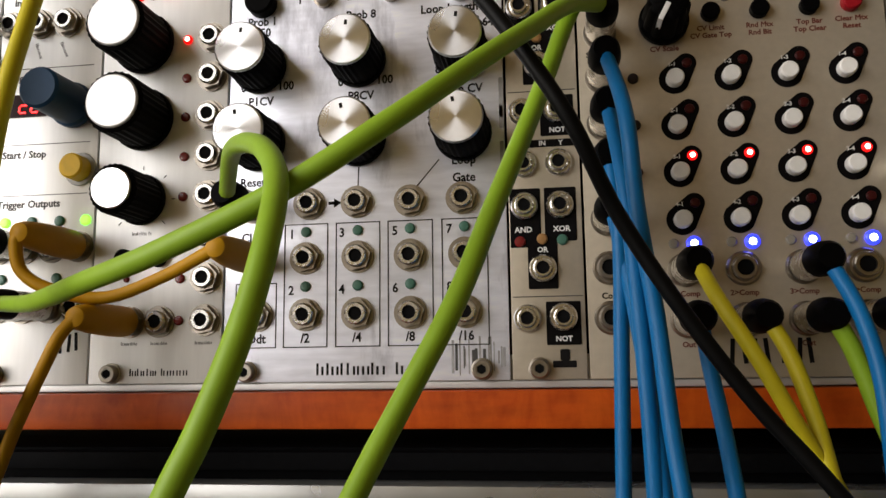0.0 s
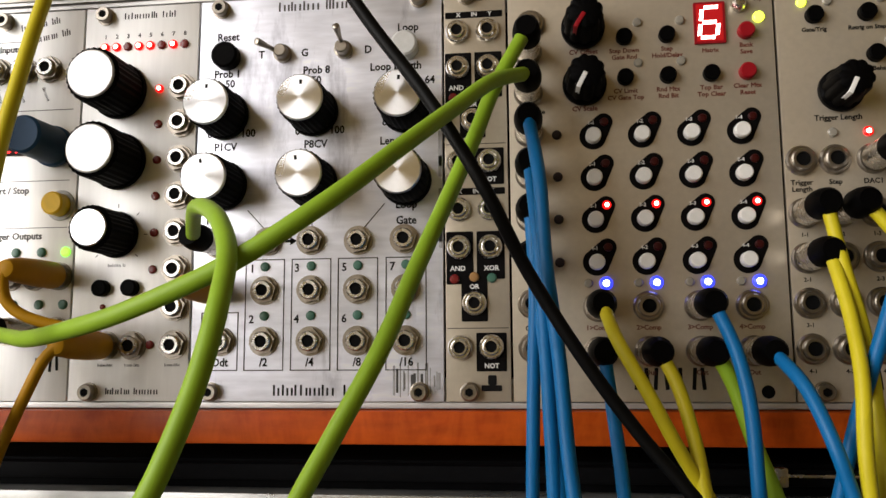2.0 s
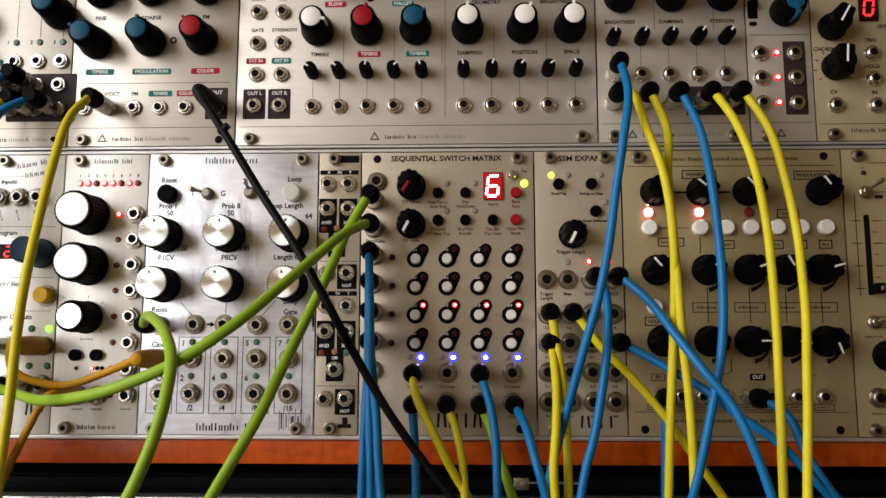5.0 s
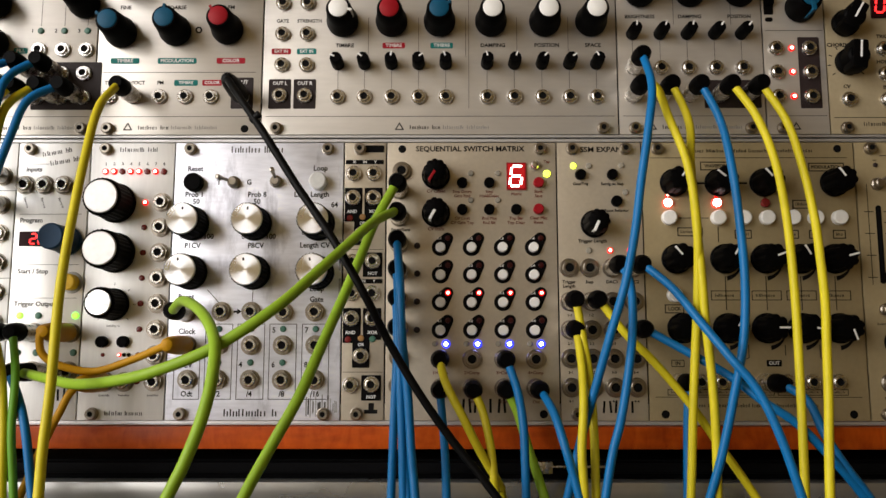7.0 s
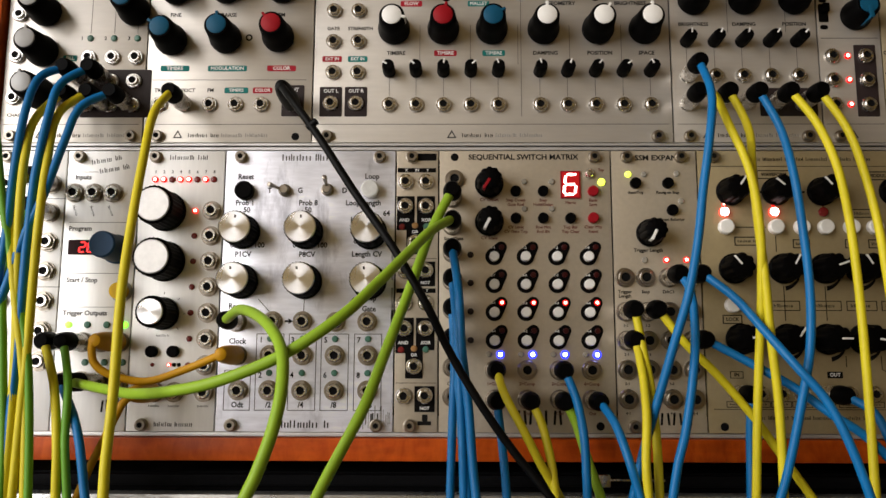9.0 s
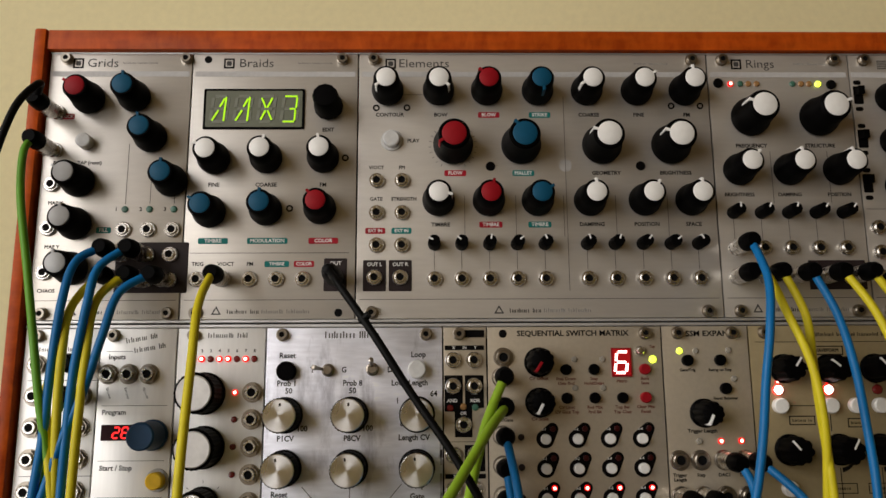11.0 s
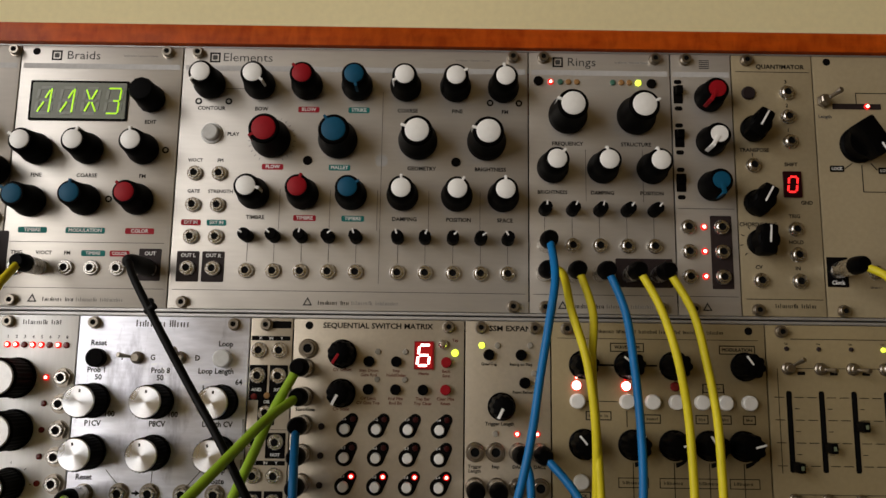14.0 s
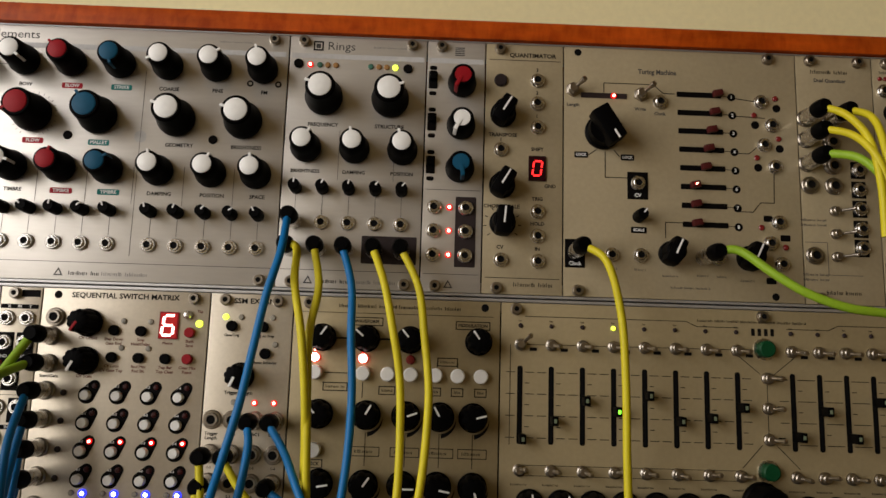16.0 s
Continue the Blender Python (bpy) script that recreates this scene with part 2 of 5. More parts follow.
def box_mesh(name, w, d, h0, h1, bevel=0.0):
    bm = bmesh.new()
    add_box(bm, -w / 2, w / 2, -d / 2, d / 2, h0, h1, bevel)
    return finish(bm, name)


def lathe(name, profile, segs=24, ribs=0, rib_depth=0.0, lobes=0, lobe_depth=0.0):
    """Turned solid about the outward axis; profile: (radius, h) in mm; ribs flute the middle of the side, lobes scallop it above the skirt."""
    bm = bmesh.new()
    rings = []
    last = len(profile) - 1
    for k, (r, h) in enumerate(profile):
        if r == 0:
            rings.append([bm.verts.new((0, -h / 1000, 0))])
            continue
        ring = []
        for i in range(segs):
            a = 2 * math.pi * i / segs
            q = r - (rib_depth if ribs and 0 < k < last and i % 2 else 0)
            if lobes and k > 1:
                q -= lobe_depth * (0.5 - 0.5 * math.cos(lobes * a)) ** 2
            ring.append(bm.verts.new((q * math.sin(a) / 1000, -h / 1000, q * math.cos(a) / 1000)))
        rings.append(ring)
    for a, b in zip(rings, rings[1:]):
        if len(a) == 1 and len(b) == 1:
            continue
        for i in range(segs):
            j = (i + 1) % segs
            if len(a) == 1:
                bm.faces.new((a[0], b[i], b[j]))
            elif len(b) == 1:
                bm.faces.new((a[i], b[0], a[j]))
            else:
                bm.faces.new((a[i], b[i], b[j], a[j]))
    return finish(bm, name)


def rounded_plate(name, w, d, r, h0, h1, n=5):
    """Flat plate with rounded corners."""
    bm = bmesh.new()
    pts = []
    for cx, cz, a0 in ((w / 2 - r, d / 2 - r, 0), (-w / 2 + r, d / 2 - r, 90), (-w / 2 + r, -d / 2 + r, 180), (w / 2 - r, -d / 2 + r, 270)):
        for i in range(n + 1):
            a = radians(a0 + 90 * i / n)
            pts.append((cx + r * math.cos(a), cz + r * math.sin(a)))
    lo = [bm.verts.new((x / 1000, -h0 / 1000, z / 1000)) for x, z in pts]
    hi = [bm.verts.new((x / 1000, -h1 / 1000, z / 1000)) for x, z in pts]
    bm.faces.new(lo)
    bm.faces.new(hi)
    for i in range(len(pts)):
        j = (i + 1) % len(pts)
        bm.faces.new((lo[i], lo[j], hi[j], hi[i]))
    return finish(bm, name)


def part(name, me, mat, parent, u=0, v=0, h=0, turn=0, label=""):
    """Links a mesh as a part of a thing at (u, v) mm on its plate; turn: degrees clockwise."""
    ob = new(name, me)
    if not me.materials:
        me.materials.append(M[mat])
    ob.material_slots[0].link = 'OBJECT'
    ob.material_slots[0].material = M[mat]
    ob.parent = parent
    ob.location = (u / 1000, -h / 1000, v / 1000)
    ob.rotation_euler = (0, radians(turn), 0)
    if label:
        ob["label"] = label
    return ob


MESH = {}


def shared(key, make):
    if key not in MESH:
        MESH[key] = make()
    return MESH[key]


def hex_nut():
    bm = bmesh.new()
    for r, n, h0, h1, ph in ((4.6, 24, 0, 0.6, 0), (4.2, 6, 0.6, 2.2, 0.3)):
        ring = [[bm.verts.new((q * math.sin(2 * math.pi * (i + ph) / n) / 1000, -h / 1000, q * math.cos(2 * math.pi * (i + ph) / n) / 1000)) for i in range(n)] for q, h in ((r, h0), (r, h1), (1.9, h1))]
        for a, b in zip(ring, ring[1:]):
            for i in range(n):
                j = (i + 1) % n
                bm.faces.new((a[i], b[i], b[j], a[j]))
    return finish(bm, "hex_nut")


def jack(m, u, v, kind="round"):
    """Socket: nut with a collar, and a flat black disc that paints the shade inside."""
    if kind == "hex":
        j = part("jack", shared("hex", hex_nut), "steel", m, u, v)
        part("collar", shared("collar", lambda: lathe("collar", [(3.1, 2.0), (3.1, 3.0), (2.7, 3.4), (1.9, 3.4), (1.75, 2.6)], 20)), "chrome", j)
        part("bore_shade", shared("bore_shade", lambda: lathe("bore_shade", [(1.95, 2.9), (0, 2.9)], 16)), "hole", j)
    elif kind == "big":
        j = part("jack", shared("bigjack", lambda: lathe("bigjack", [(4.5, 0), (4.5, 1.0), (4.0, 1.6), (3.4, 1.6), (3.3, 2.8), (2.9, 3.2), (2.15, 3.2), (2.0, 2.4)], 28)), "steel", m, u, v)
        part("bore_shade", shared("bore2", lambda: lathe("bore_shade", [(2.2, 2.7), (0, 2.7)], 16)), "hole", j)
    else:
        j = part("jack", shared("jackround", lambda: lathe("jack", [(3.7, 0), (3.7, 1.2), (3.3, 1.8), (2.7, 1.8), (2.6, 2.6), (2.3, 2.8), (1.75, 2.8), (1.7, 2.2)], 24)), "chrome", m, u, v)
        part("bore_shade", shared("bore3", lambda: lathe("bore_shade", [(1.85, 2.4), (0, 2.4)], 16)), "hole", j)
    return j


# flat six-sided black disc, painted shade of the screw's socket
def hex_shade():
    return lathe("hex_shade", [(1.3, 2.75), (0, 2.75)], 6)


def screw(m, u, v, dark=False):
    s = part("screw", shared("screw", lambda: lathe("screw", [(3.0, 0), (3.0, 0.5), (2.55, 0.6), (2.55, 2.6), (2.25, 3.0), (1.35, 3.0), (1.3, 2.4), (0, 2.4)], 24)), "black" if dark else "steel", m, u, v)
    part("hex_shade", shared("recess", hex_shade), "hole", s)


# black disc on the plate paints the darkness of an open hole
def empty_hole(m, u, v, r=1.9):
    part("mounting_hole_shade", shared("mhole%g" % r, lambda: lathe("mounting_hole_shade", [(r, 0.05), (0, 0.05)], 20)), "hole", m, u, v)


def led(m, u, v, mat, r=1.5, dome=0.9):
    """A small lamp; a lit red or blue one has a brighter core."""
    b = part("led", shared("led%g_%g" % (r, dome), lambda: lathe("led", [(r, 0), (r, dome * 0.5), (r * 0.75, dome * 0.9), (0, dome * 1.1)], 14)), mat, m, u, v)
    core = {"led_red": "core_red", "led_white": "core_white", "led_blue": "core_blue"}.get(mat)
    if core:
        k = r * {"led_white": 0.9, "led_blue": 0.58, "led_red": 0.62}[mat]
        part("lamp_core", shared("core%g_%g" % (k, dome), lambda: lathe("lamp_core", [(k, dome * 0.7), (k * 0.8, dome * 1.15), (0, dome * 1.3)], 12)), core, b)


def pointer_bar(name, r0, r1, w, h0, h1):
    bm = bmesh.new()
    add_box(bm, -w / 2, w / 2, r0, r1, h0, h1, 0.15)
    return finish(bm, name)


def cap_knob(m, u, v, colour, turn=0, big=False):
    """Soft-touch black knob with a coloured top and a ridge that points."""
    k = 1.32 if big else 1.06
    tag = "big" if big else "small"
    top = 19.2 if big else 18.2
    b = part("knob", shared("knob" + tag, lambda: lathe("knob", [(6.1 * k, 0.8), (7.25 * k, 1.3), (7.3 * k, 3.5), (6.75 * k, 6.0), (6.1 * k, 11), (5.6 * k, top - 1.0), (5.0 * k, top), (0, top)], 32)), "black", m, u, v, 0, turn)
    part("cap", shared("cap" + tag, lambda: lathe("cap", [(4.35 * k, top - 0.3), (4.3 * k, top + 0.35), (3.9 * k, top + 0.6), (0, top + 0.7)], 28)), colour, b)
    part("pointer", shared("point" + tag, lambda: pointer_bar("pointer", 3.6 * k, 6.1 * k, 1.3, 7.5, top + 0.45)), colour, b)


def plain_knob(m, u, v, turn=0, r=6.0, top=13.0, line="white_ink", body="black", cap=None):
    """Turned black knob with a fluted side and a marked line."""
    key = "%g_%g" % (r, top)
    b = part("knob", shared("plain" + key, lambda: lathe("knob", [(r * 1.08, 0.8), (r * 1.08, 2.2), (r * 1.0, 2.8), (r * 0.94, top - 1.4), (r * 0.86, top - 0.3), (r * 0.7, top), (0, top)], 56, lobes=8, lobe_depth=r * 0.13)), body, m, u, v, 0, turn)
    part("pointer", shared("pline" + key, lambda: pointer_bar("pointer", 0.8, r * 0.9, 0.9, top - 1.0, top + 0.2)), line, b)


def fluted_knob(m, u, v, turn=0, line="white_ink", r=6.4, top=14.5):
    """Black knob with a round skirt, a scalloped grip and a line down its front."""
    key = "%g_%g" % (r, top)
    b = part("knob", shared("fluted" + key, lambda: lathe("knob", [(r * 1.05, 0.8), (r * 1.05, 2.4), (r * 0.95, 3.2), (r * 0.88, top - 2.0), (r * 0.8, top - 0.6), (r * 0.62, top), (0, top)], 60, lobes=10, lobe_depth=r * 0.09)), "black", m, u, v, 0, turn)
    part("pointer", shared("fline" + key, lambda: pointer_bar("pointer", 0.6, r * 0.9, 1.3, top - 6.0, top + 0.25)), line, b)


def wing_knob(m, u, v, turn=0, line="white_ink", r=5.6, top=12.5):
    """Black knob: a round skirt with a raised grip across it."""
    b = part("knob", shared("wing%g" % r, lambda: lathe("knob", [(r, 0.8), (r, 3.0), (r * 0.86, 3.6), (r * 0.80, top - 1), (r * 0.66, top), (0, top)], 24)), "black", m, u, v, 0, turn)
    part("grip", shared("grip%g" % r, lambda: box_mesh("grip", r * 1.2, r * 2.2, 3, top + 1.0, 2.0)), "black", b)
    part("pointer", shared("wl%g" % r, lambda: pointer_bar("pointer", -r * 0.3, r * 0.95, 0.9, 8, top + 1.25)), line, b)


def spun_knob(m, u, v, r=7.6, top=15.5, cap_r=None, turn=0, dot=True, face="spun"):
    """Knurled black knob with a bright spun metal top."""
    c = cap_r or r * 0.93
    key = "%g_%g_%g" % (r, top, c)
    b = part("knob", shared("spunb" + key, lambda: lathe("knob", [(r * 1.06, 0.8), (r * 1.06, 2.2), (r, 2.6), (r, top - 1.0), (c, top - 0.2), (0, top - 0.2)], 56, ribs=1, rib_depth=0.35)), "black", m, u, v, 0, turn)
    part("cap", shared("spunc" + key, lambda: lathe("cap", [(c, top - 0.4), (c, top + 0.2), (c * 0.95, top + 0.5), (0, top + 0.5)], 48)), face, b)
    if dot:
        part("pointer", shared("spund" + key, lambda: pointer_bar("pointer", c * 0.55, c * 0.75, 0.9, top, top + 0.6)), "ink", b)


def trim_knob(m, u, v, turn=0):
    b = part("trimmer", shared("trim", lambda: lathe("trimmer", [(3.1, 0.3), (3.1, 4.5), (2.9, 9.6), (2.5, 10.2), (0, 10.2)], 18, ribs=1, rib_depth=0.18)), "black", m, u, v, 0, turn)
    part("pointer", shared("triml", lambda: pointer_bar("pointer", 0.6, 3.0, 0.8, 7.5, 10.4)), "white_ink", b)


def button(m, u, v, mat, r=2.4, top=3.2, ring=None):
    b = part("button", shared("btn%g_%g" % (r, top), lambda: lathe("button", [(r, 0), (r, top - 0.5), (r * 0.85, top), (0, top)], 24)), mat, m, u, v)
    if ring:
        part("ring", shared("ring%g" % r, lambda: lathe("ring", [(r * 1.35, 0), (r * 1.3, 0.7), (r * 1.02, 0.7)], 24)), ring, b)


def toggle(m, u, v, turn=0, tilt=28, k=1.0):
    """Bat toggle: nut, bushing and a lever that leans."""
    b = part("toggle_switch", shared("togn%g" % k, lambda: lathe("toggle_switch", [(3.7 * k, 0), (3.7 * k, 1.4), (2.9 * k, 1.8), (2.7 * k, 4.0), (2.2 * k, 4.4), (0, 4.4)], 6 if k > 0.9 else 18)), "steel", m, u, v)
    lever = part("lever", shared("togl%g" % k, lambda: lathe("lever", [(0.9 * k, 3.5), (1.0 * k, 7), (1.5 * k, 10.5), (1.4 * k, 11.4), (0, 12.0)], 12)), "steel", b)
    a = radians(turn)
    axis = Vector((math.cos(a), 0, -math.sin(a)))
    lever.rotation_mode = 'QUATERNION'
    lever.rotation_quaternion = Matrix.Rotation(radians(-tilt), 4, axis).to_quaternion()


def patch(m, name, u0, u1, v0, v1, mat, h=0.18, r=0.6):
    """A printed field on the plate."""
    w, d = abs(u1 - u0), abs(v1 - v0)
    me = rounded_plate(name, w, d, min(r, w / 2.1, d / 2.1), 0, h)
    return part(name, me, mat, m, (u0 + u1) / 2, (v0 + v1) / 2)


def line(m, u0, v0, u1, v1, w=0.3, mat="ink", h=0.1):
    """A printed line between two points of the plate."""
    n = math.hypot(u1 - u0, v1 - v0)
    me = box_mesh("printed_line", w, n, 0, h)
    part("printed_line", me, mat, m, (u0 + u1) / 2, (v0 + v1) / 2, 0, math.degrees(math.atan2(u1 - u0, v1 - v0)))


def frame_lines(m, u0, v0, u1, v1, w=0.3, mat="ink"):
    bm = bmesh.new()
    for a, b, c, d in ((u0, u1, v0, v0 + w), (u0, u1, v1 - w, v1), (u0, u0 + w, v0 + w, v1 - w), (u1 - w, u1, v0 + w, v1 - w)):
        add_box(bm, a, b, c, d, 0, 0.1)
    part("printed_frame", finish(bm, "printed_frame", False), mat, m)


def text(m, s, u, v, size=2.4, mat="ink", h=0.06, turn=0, name="lettering", squeeze=1.0, weight=0.034):
    """Lettering, centred at (u, v); size: height of capitals in mm."""
    key = "text_%s_%g_%g_%g" % (s, size, squeeze, weight)
    if key not in MESH:
        c = bpy.data.curves.new("lettering", 'FONT')
        c.body, c.size, c.resolution_u = s, size / 0.7 / 1000, 2
        c.align_x, c.align_y = 'CENTER', 'CENTER'
        c.extrude = 0.00004
        c.offset = size * weight / 1000
        tmp = bpy.data.objects.new("lettering", c)
        scene.collection.objects.link(tmp)
        bpy.context.view_layer.update()
        me = bpy.data.meshes.new_from_object(tmp.evaluated_get(bpy.context.evaluated_depsgraph_get()))
        bpy.data.objects.remove(tmp)
        me.transform(Matrix.Diagonal((squeeze, 1, 1, 1)))
        me.transform(Matrix.Rotation(radians(90), 4, 'X'))
        me.materials.clear()
        MESH[key] = me
    part(name, MESH[key], mat, m, u, v, h, turn)


def bars(m, u, v, w, size=1.8, mat="ink", n=1, turn=0):
    """Writing too small to read: dashes of its size."""
    for i in range(n):
        me = shared("bar%g_%g" % (w, size), lambda: dash_mesh(w, size))
        part("lettering", me, mat, m, u, v - i * size * 1.6, 0, turn)


def dash_mesh(w, size):
    """A row of plain upright bars in groups, of uneven height and spacing."""
    rnd = random.Random(int(w * 10 + size * 100))
    bm = bmesh.new()
    x, run, s = -w / 2, 0, size * 0.15
    word = rnd.randint(9, 15)
    while x < w / 2 - s:
        top = 0.42 if run == 0 or rnd.random() < 0.2 else 0.2
        add_box(bm, x, x + s, -size * 0.36, size * top, 0, 0.06)
        run += 1
        x += size * rnd.choice((0.27, 0.34, 0.42))
        if run > word:
            x, run, word = x + size * 0.45, 0, rnd.randint(9, 15)
    return finish(bm, "lettering", False)


def pill(m, s, u, v, w, mat, size=1.7):
    """A coloured label field with pale letters."""
    patch(m, "label_field", u - w / 2, u + w / 2, v - 1.45, v + 1.45, mat, 0.15, 0.7)
    text(m, s, u, v, size, "white_ink", 0.19)


SEGMENTS = {"a": (-1, 1, 2, 2), "g": (-1, 1, 0, 0), "d": (-1, 1, -2, -2), "f": (-1, -1, 0, 2), "b": (1, 1, 0, 2), "e": (-1, -1, -2, 0), "c": (1, 1, -2, 0)}


def digit(m, u, v, k, lit, mat, h=0.35, slant=0.12):
    """Seven-segment figure; k: half its width in mm."""
    w = 0.21 * k
    for s in lit:
        x0, x1, z0, z1 = SEGMENTS[s]
        bm = bmesh.new()
        if x0 == x1:
            add_box(bm, x0 * k - w, x0 * k + w, z0 * k * 0.9 + w * 1.1, z1 * k * 0.9 - w * 1.1, 0, 0.2)
        else:
            add_box(bm, x0 * k + w * 1.1, x1 * k - w * 1.1, z0 * k * 0.9 - w, z0 * k * 0.9 + w, 0, 0.2)
        for q in bm.verts:
            q.co.x += q.co.z * slant
        part("segment", finish(bm, "segment", False), mat, m, u, v, h)


# ---- the rack's plan: plates 128.5 mm high in two rows ----
HP, ROW, Z0, LEFT, RIGHT = 5.08, 133.35, 60.0, 11.8, 712.0


def module(x0, x1, row, plate, label, screws=(), holes=()):
    """A synthesizer module: an Empty at its lower left corner, with plate and screws."""
    m = new("synth_module")
    m.location = (x0 / 1000, 0, (Z0 + row * ROW) / 1000)
    tagged(m, label, "synthesizer module", "modules in the rack")
    bm = bmesh.new()
    low, high, first, last = ((-2.7, 128.3, 0.2, 125.2), (-0.9, 130.1, 2.0, 127.2))[row]
    add_box(bm, 0.36, x1 - x0 - 0.36, low, high, -2.0, 0, 0.25)
    part("front_plate", finish(bm, "front_plate"), plate, m)
    for u, v in screws:
        screw(m, u, last if v > 60 else first)
    for u, v in holes:
        empty_hole(m, u, last if v > 60 else first)
    return m


# ---- room ----
def slab(name, x0, x1, y0, y1, z0, z1, mat, bevel=0.0, label="", category="", kind="structure", parent=None):
    """A block in metres."""
    bm = bmesh.new()
    add_box(bm, x0 * 1000, x1 * 1000, z0 * 1000, z1 * 1000, -y1 * 1000, -y0 * 1000, bevel)
    me = finish(bm, name)
    me.materials.append(M[mat])
    ob = new(name, me)
    if parent:
        ob.parent = parent
    else:
        tagged(ob, label, category, "", kind)
    return ob


FLOOR_Z, TABLE_Z, BACK_Y = -0.86, -0.12, 0.30
slab("floor", -1.06, 2.4, -2.4, 0.5, FLOOR_Z - 0.1, FLOOR_Z, "carpet", label="brown carpet floor of the room", category="floor")
# ceiling and the south, east, west walls are unseen, added to shape bounce light
slab("ceiling", -1.06, 2.4, -2.4, 0.5, 1.75, 1.85, "room", label="unseen ceiling, dark warm tone to tint the bounce light", category="ceiling")
slab("wall_north", -1.06, 2.4, BACK_Y, BACK_Y + 0.15, FLOOR_Z, 1.75, "wall", label="plain cream painted wall behind the rack", category="wall")
slab("wall_south", -1.06, 2.4, -2.4, -2.25, FLOOR_Z, 1.75, "room", label="unseen wall, dark warm tone to tint the bounce light", category="wall")
slab("wall_east", 2.25, 2.4, -2.25, BACK_Y, FLOOR_Z, 1.75, "room", label="unseen wall, dark warm tone to tint the bounce light", category="wall")
WY0, WY1, WZ0, WZ1 = -2.10, -0.30, -0.20, 1.30
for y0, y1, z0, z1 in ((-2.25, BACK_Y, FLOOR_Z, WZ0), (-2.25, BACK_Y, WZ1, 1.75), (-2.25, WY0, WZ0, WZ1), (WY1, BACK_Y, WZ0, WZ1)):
    slab("wall_west", -1.06, -0.88, y0, y1, z0, z1, "room", label="unseen dark warm wall with the window opening, tints the bounce light", category="wall")

# table under the case
table = tagged(new("table"), "dark wooden table under the equipment case", "table")
slab("tabletop", -0.35, 1.1, -0.32, 0.29, TABLE_Z - 0.03, TABLE_Z, "table", 3, parent=table)
for lx in (-0.30, 1.05):
    for ly in (-0.27, 0.24):
        slab("leg", lx - 0.025, lx + 0.025, ly - 0.025, ly + 0.025, FLOOR_Z, TABLE_Z - 0.03, "table", 2, parent=table)

# low black case with an aluminium edge, on which the rack stands
low = tagged(new("equipment_case"), "low black equipment case with a polished aluminium edge bar", "equipment case")
slab("body", -0.25, 0.95, 0.006, 0.20, TABLE_Z, 0.0395, "case_black", 2, parent=low)
slab("lid_lip", -0.25, 0.95, 0.000, 0.006, 0.0335, 0.0385, "case_black", 1.2, parent=low)
bm = bmesh.new()
add_box(bm, -250, 950, 22.8, 30.6, -6, 5.0, 1.2)
add_box(bm, -250, 950, 21.0, 22.2, -6, 4.2, 0.4)
part("edge_bar", finish(bm, "edge_bar"), "alu_bar", low, label="polished aluminium edge bar")
slab("front_panel", -0.25, 0.95, 0.002, 0.006, TABLE_Z + 0.004, 0.016, "case_black", 1, parent=low)
for fx in (-0.2, 0.35, 0.9):
    slab("rubber_foot", fx - 0.012, fx + 0.012, 0.03, 0.17, 0.0395, 0.0435, "black", 1, parent=low)
latch = part("latch", shared("latch", lambda: box_mesh("latch", 7, 5.5, 0, 3.0, 0.8)), "chrome", low, 297, 36.5, 0, 0, "small bright latch")
part("latch_rod", shared("latch_rod", lambda: box_mesh("latch_rod", 26, 0.9, 0, 1.5, 0.3)), "chrome", low, 312, 36.8, 0)

# wooden cabinet of the rack
case = tagged(new("rack_cabinet"), "reddish varnished wooden rack cabinet holding two rows of modules", "rack cabinet")
TOP0, TOP1, BOT0, BOT1 = 0.3246, 0.3348, 0.0447, 0.0548
slab("top_board", LEFT / 1000 - 0.001, 0.714, -0.003, 0.11, TOP0, TOP1, "wood", 0.9, parent=case)
slab("bottom_board", LEFT / 1000 - 0.001, 0.714, -0.003, 0.11, BOT0, BOT1, "wood", 0.9, parent=case)
slab("side_board", LEFT / 1000 - 0.0072, LEFT / 1000 - 0.0012, -0.0042, 0.11, BOT0, TOP1 + 0.0005, "wood", 1.6, parent=case)
slab("side_board", 0.7142, 0.7262, -0.0042, 0.11, BOT0, TOP1 + 0.0005, "wood", 1.6, parent=case)
slab("back_board", LEFT / 1000 - 0.001, 0.714, 0.10, 0.108, BOT1, TOP0, "case_black", 0, parent=case)
for name, z0, z1 in (("rail", 55.0, 64.0), ("rail", 184.0, 190.2), ("rail", 190.8, 198.0), ("rail", 317.0, 324.5)):
    bm = bmesh.new()
    add_box(bm, LEFT, RIGHT, z0, z1, -12, -2.3, 0.4)
    lip0 = {55.0: 55.2, 184.0: 188.7, 190.8: 190.9, 317.0: 323.6}[z0]
    lip1 = {55.0: 57.0, 184.0: 190.1, 190.8: 192.1, 317.0: 324.4}[z0]
    add_box(bm, LEFT, RIGHT, lip0, lip1, -2.4, 0.1 if z0 != 55.0 else -0.6, 0.25)
    part(name, finish(bm, name), "rail", case, label="extruded aluminium mounting rail")


# ---- upper row ----
def maker_bars(m, u, v):
    """The maker's mark in the footer, as plain shapes."""
    me = shared("mark", lambda: lathe("maker_mark", [(2.7, 0), (2.7, 0.1), (1.5, 0.1)], 3))
    part("maker_mark", me, "grey_ink", m, u - 15, v)
    bars(m, u - 2.5, v, 15, 2.6, "ink")
    bars(m, u + 17, v, 22, 2.4, "pale_ink")


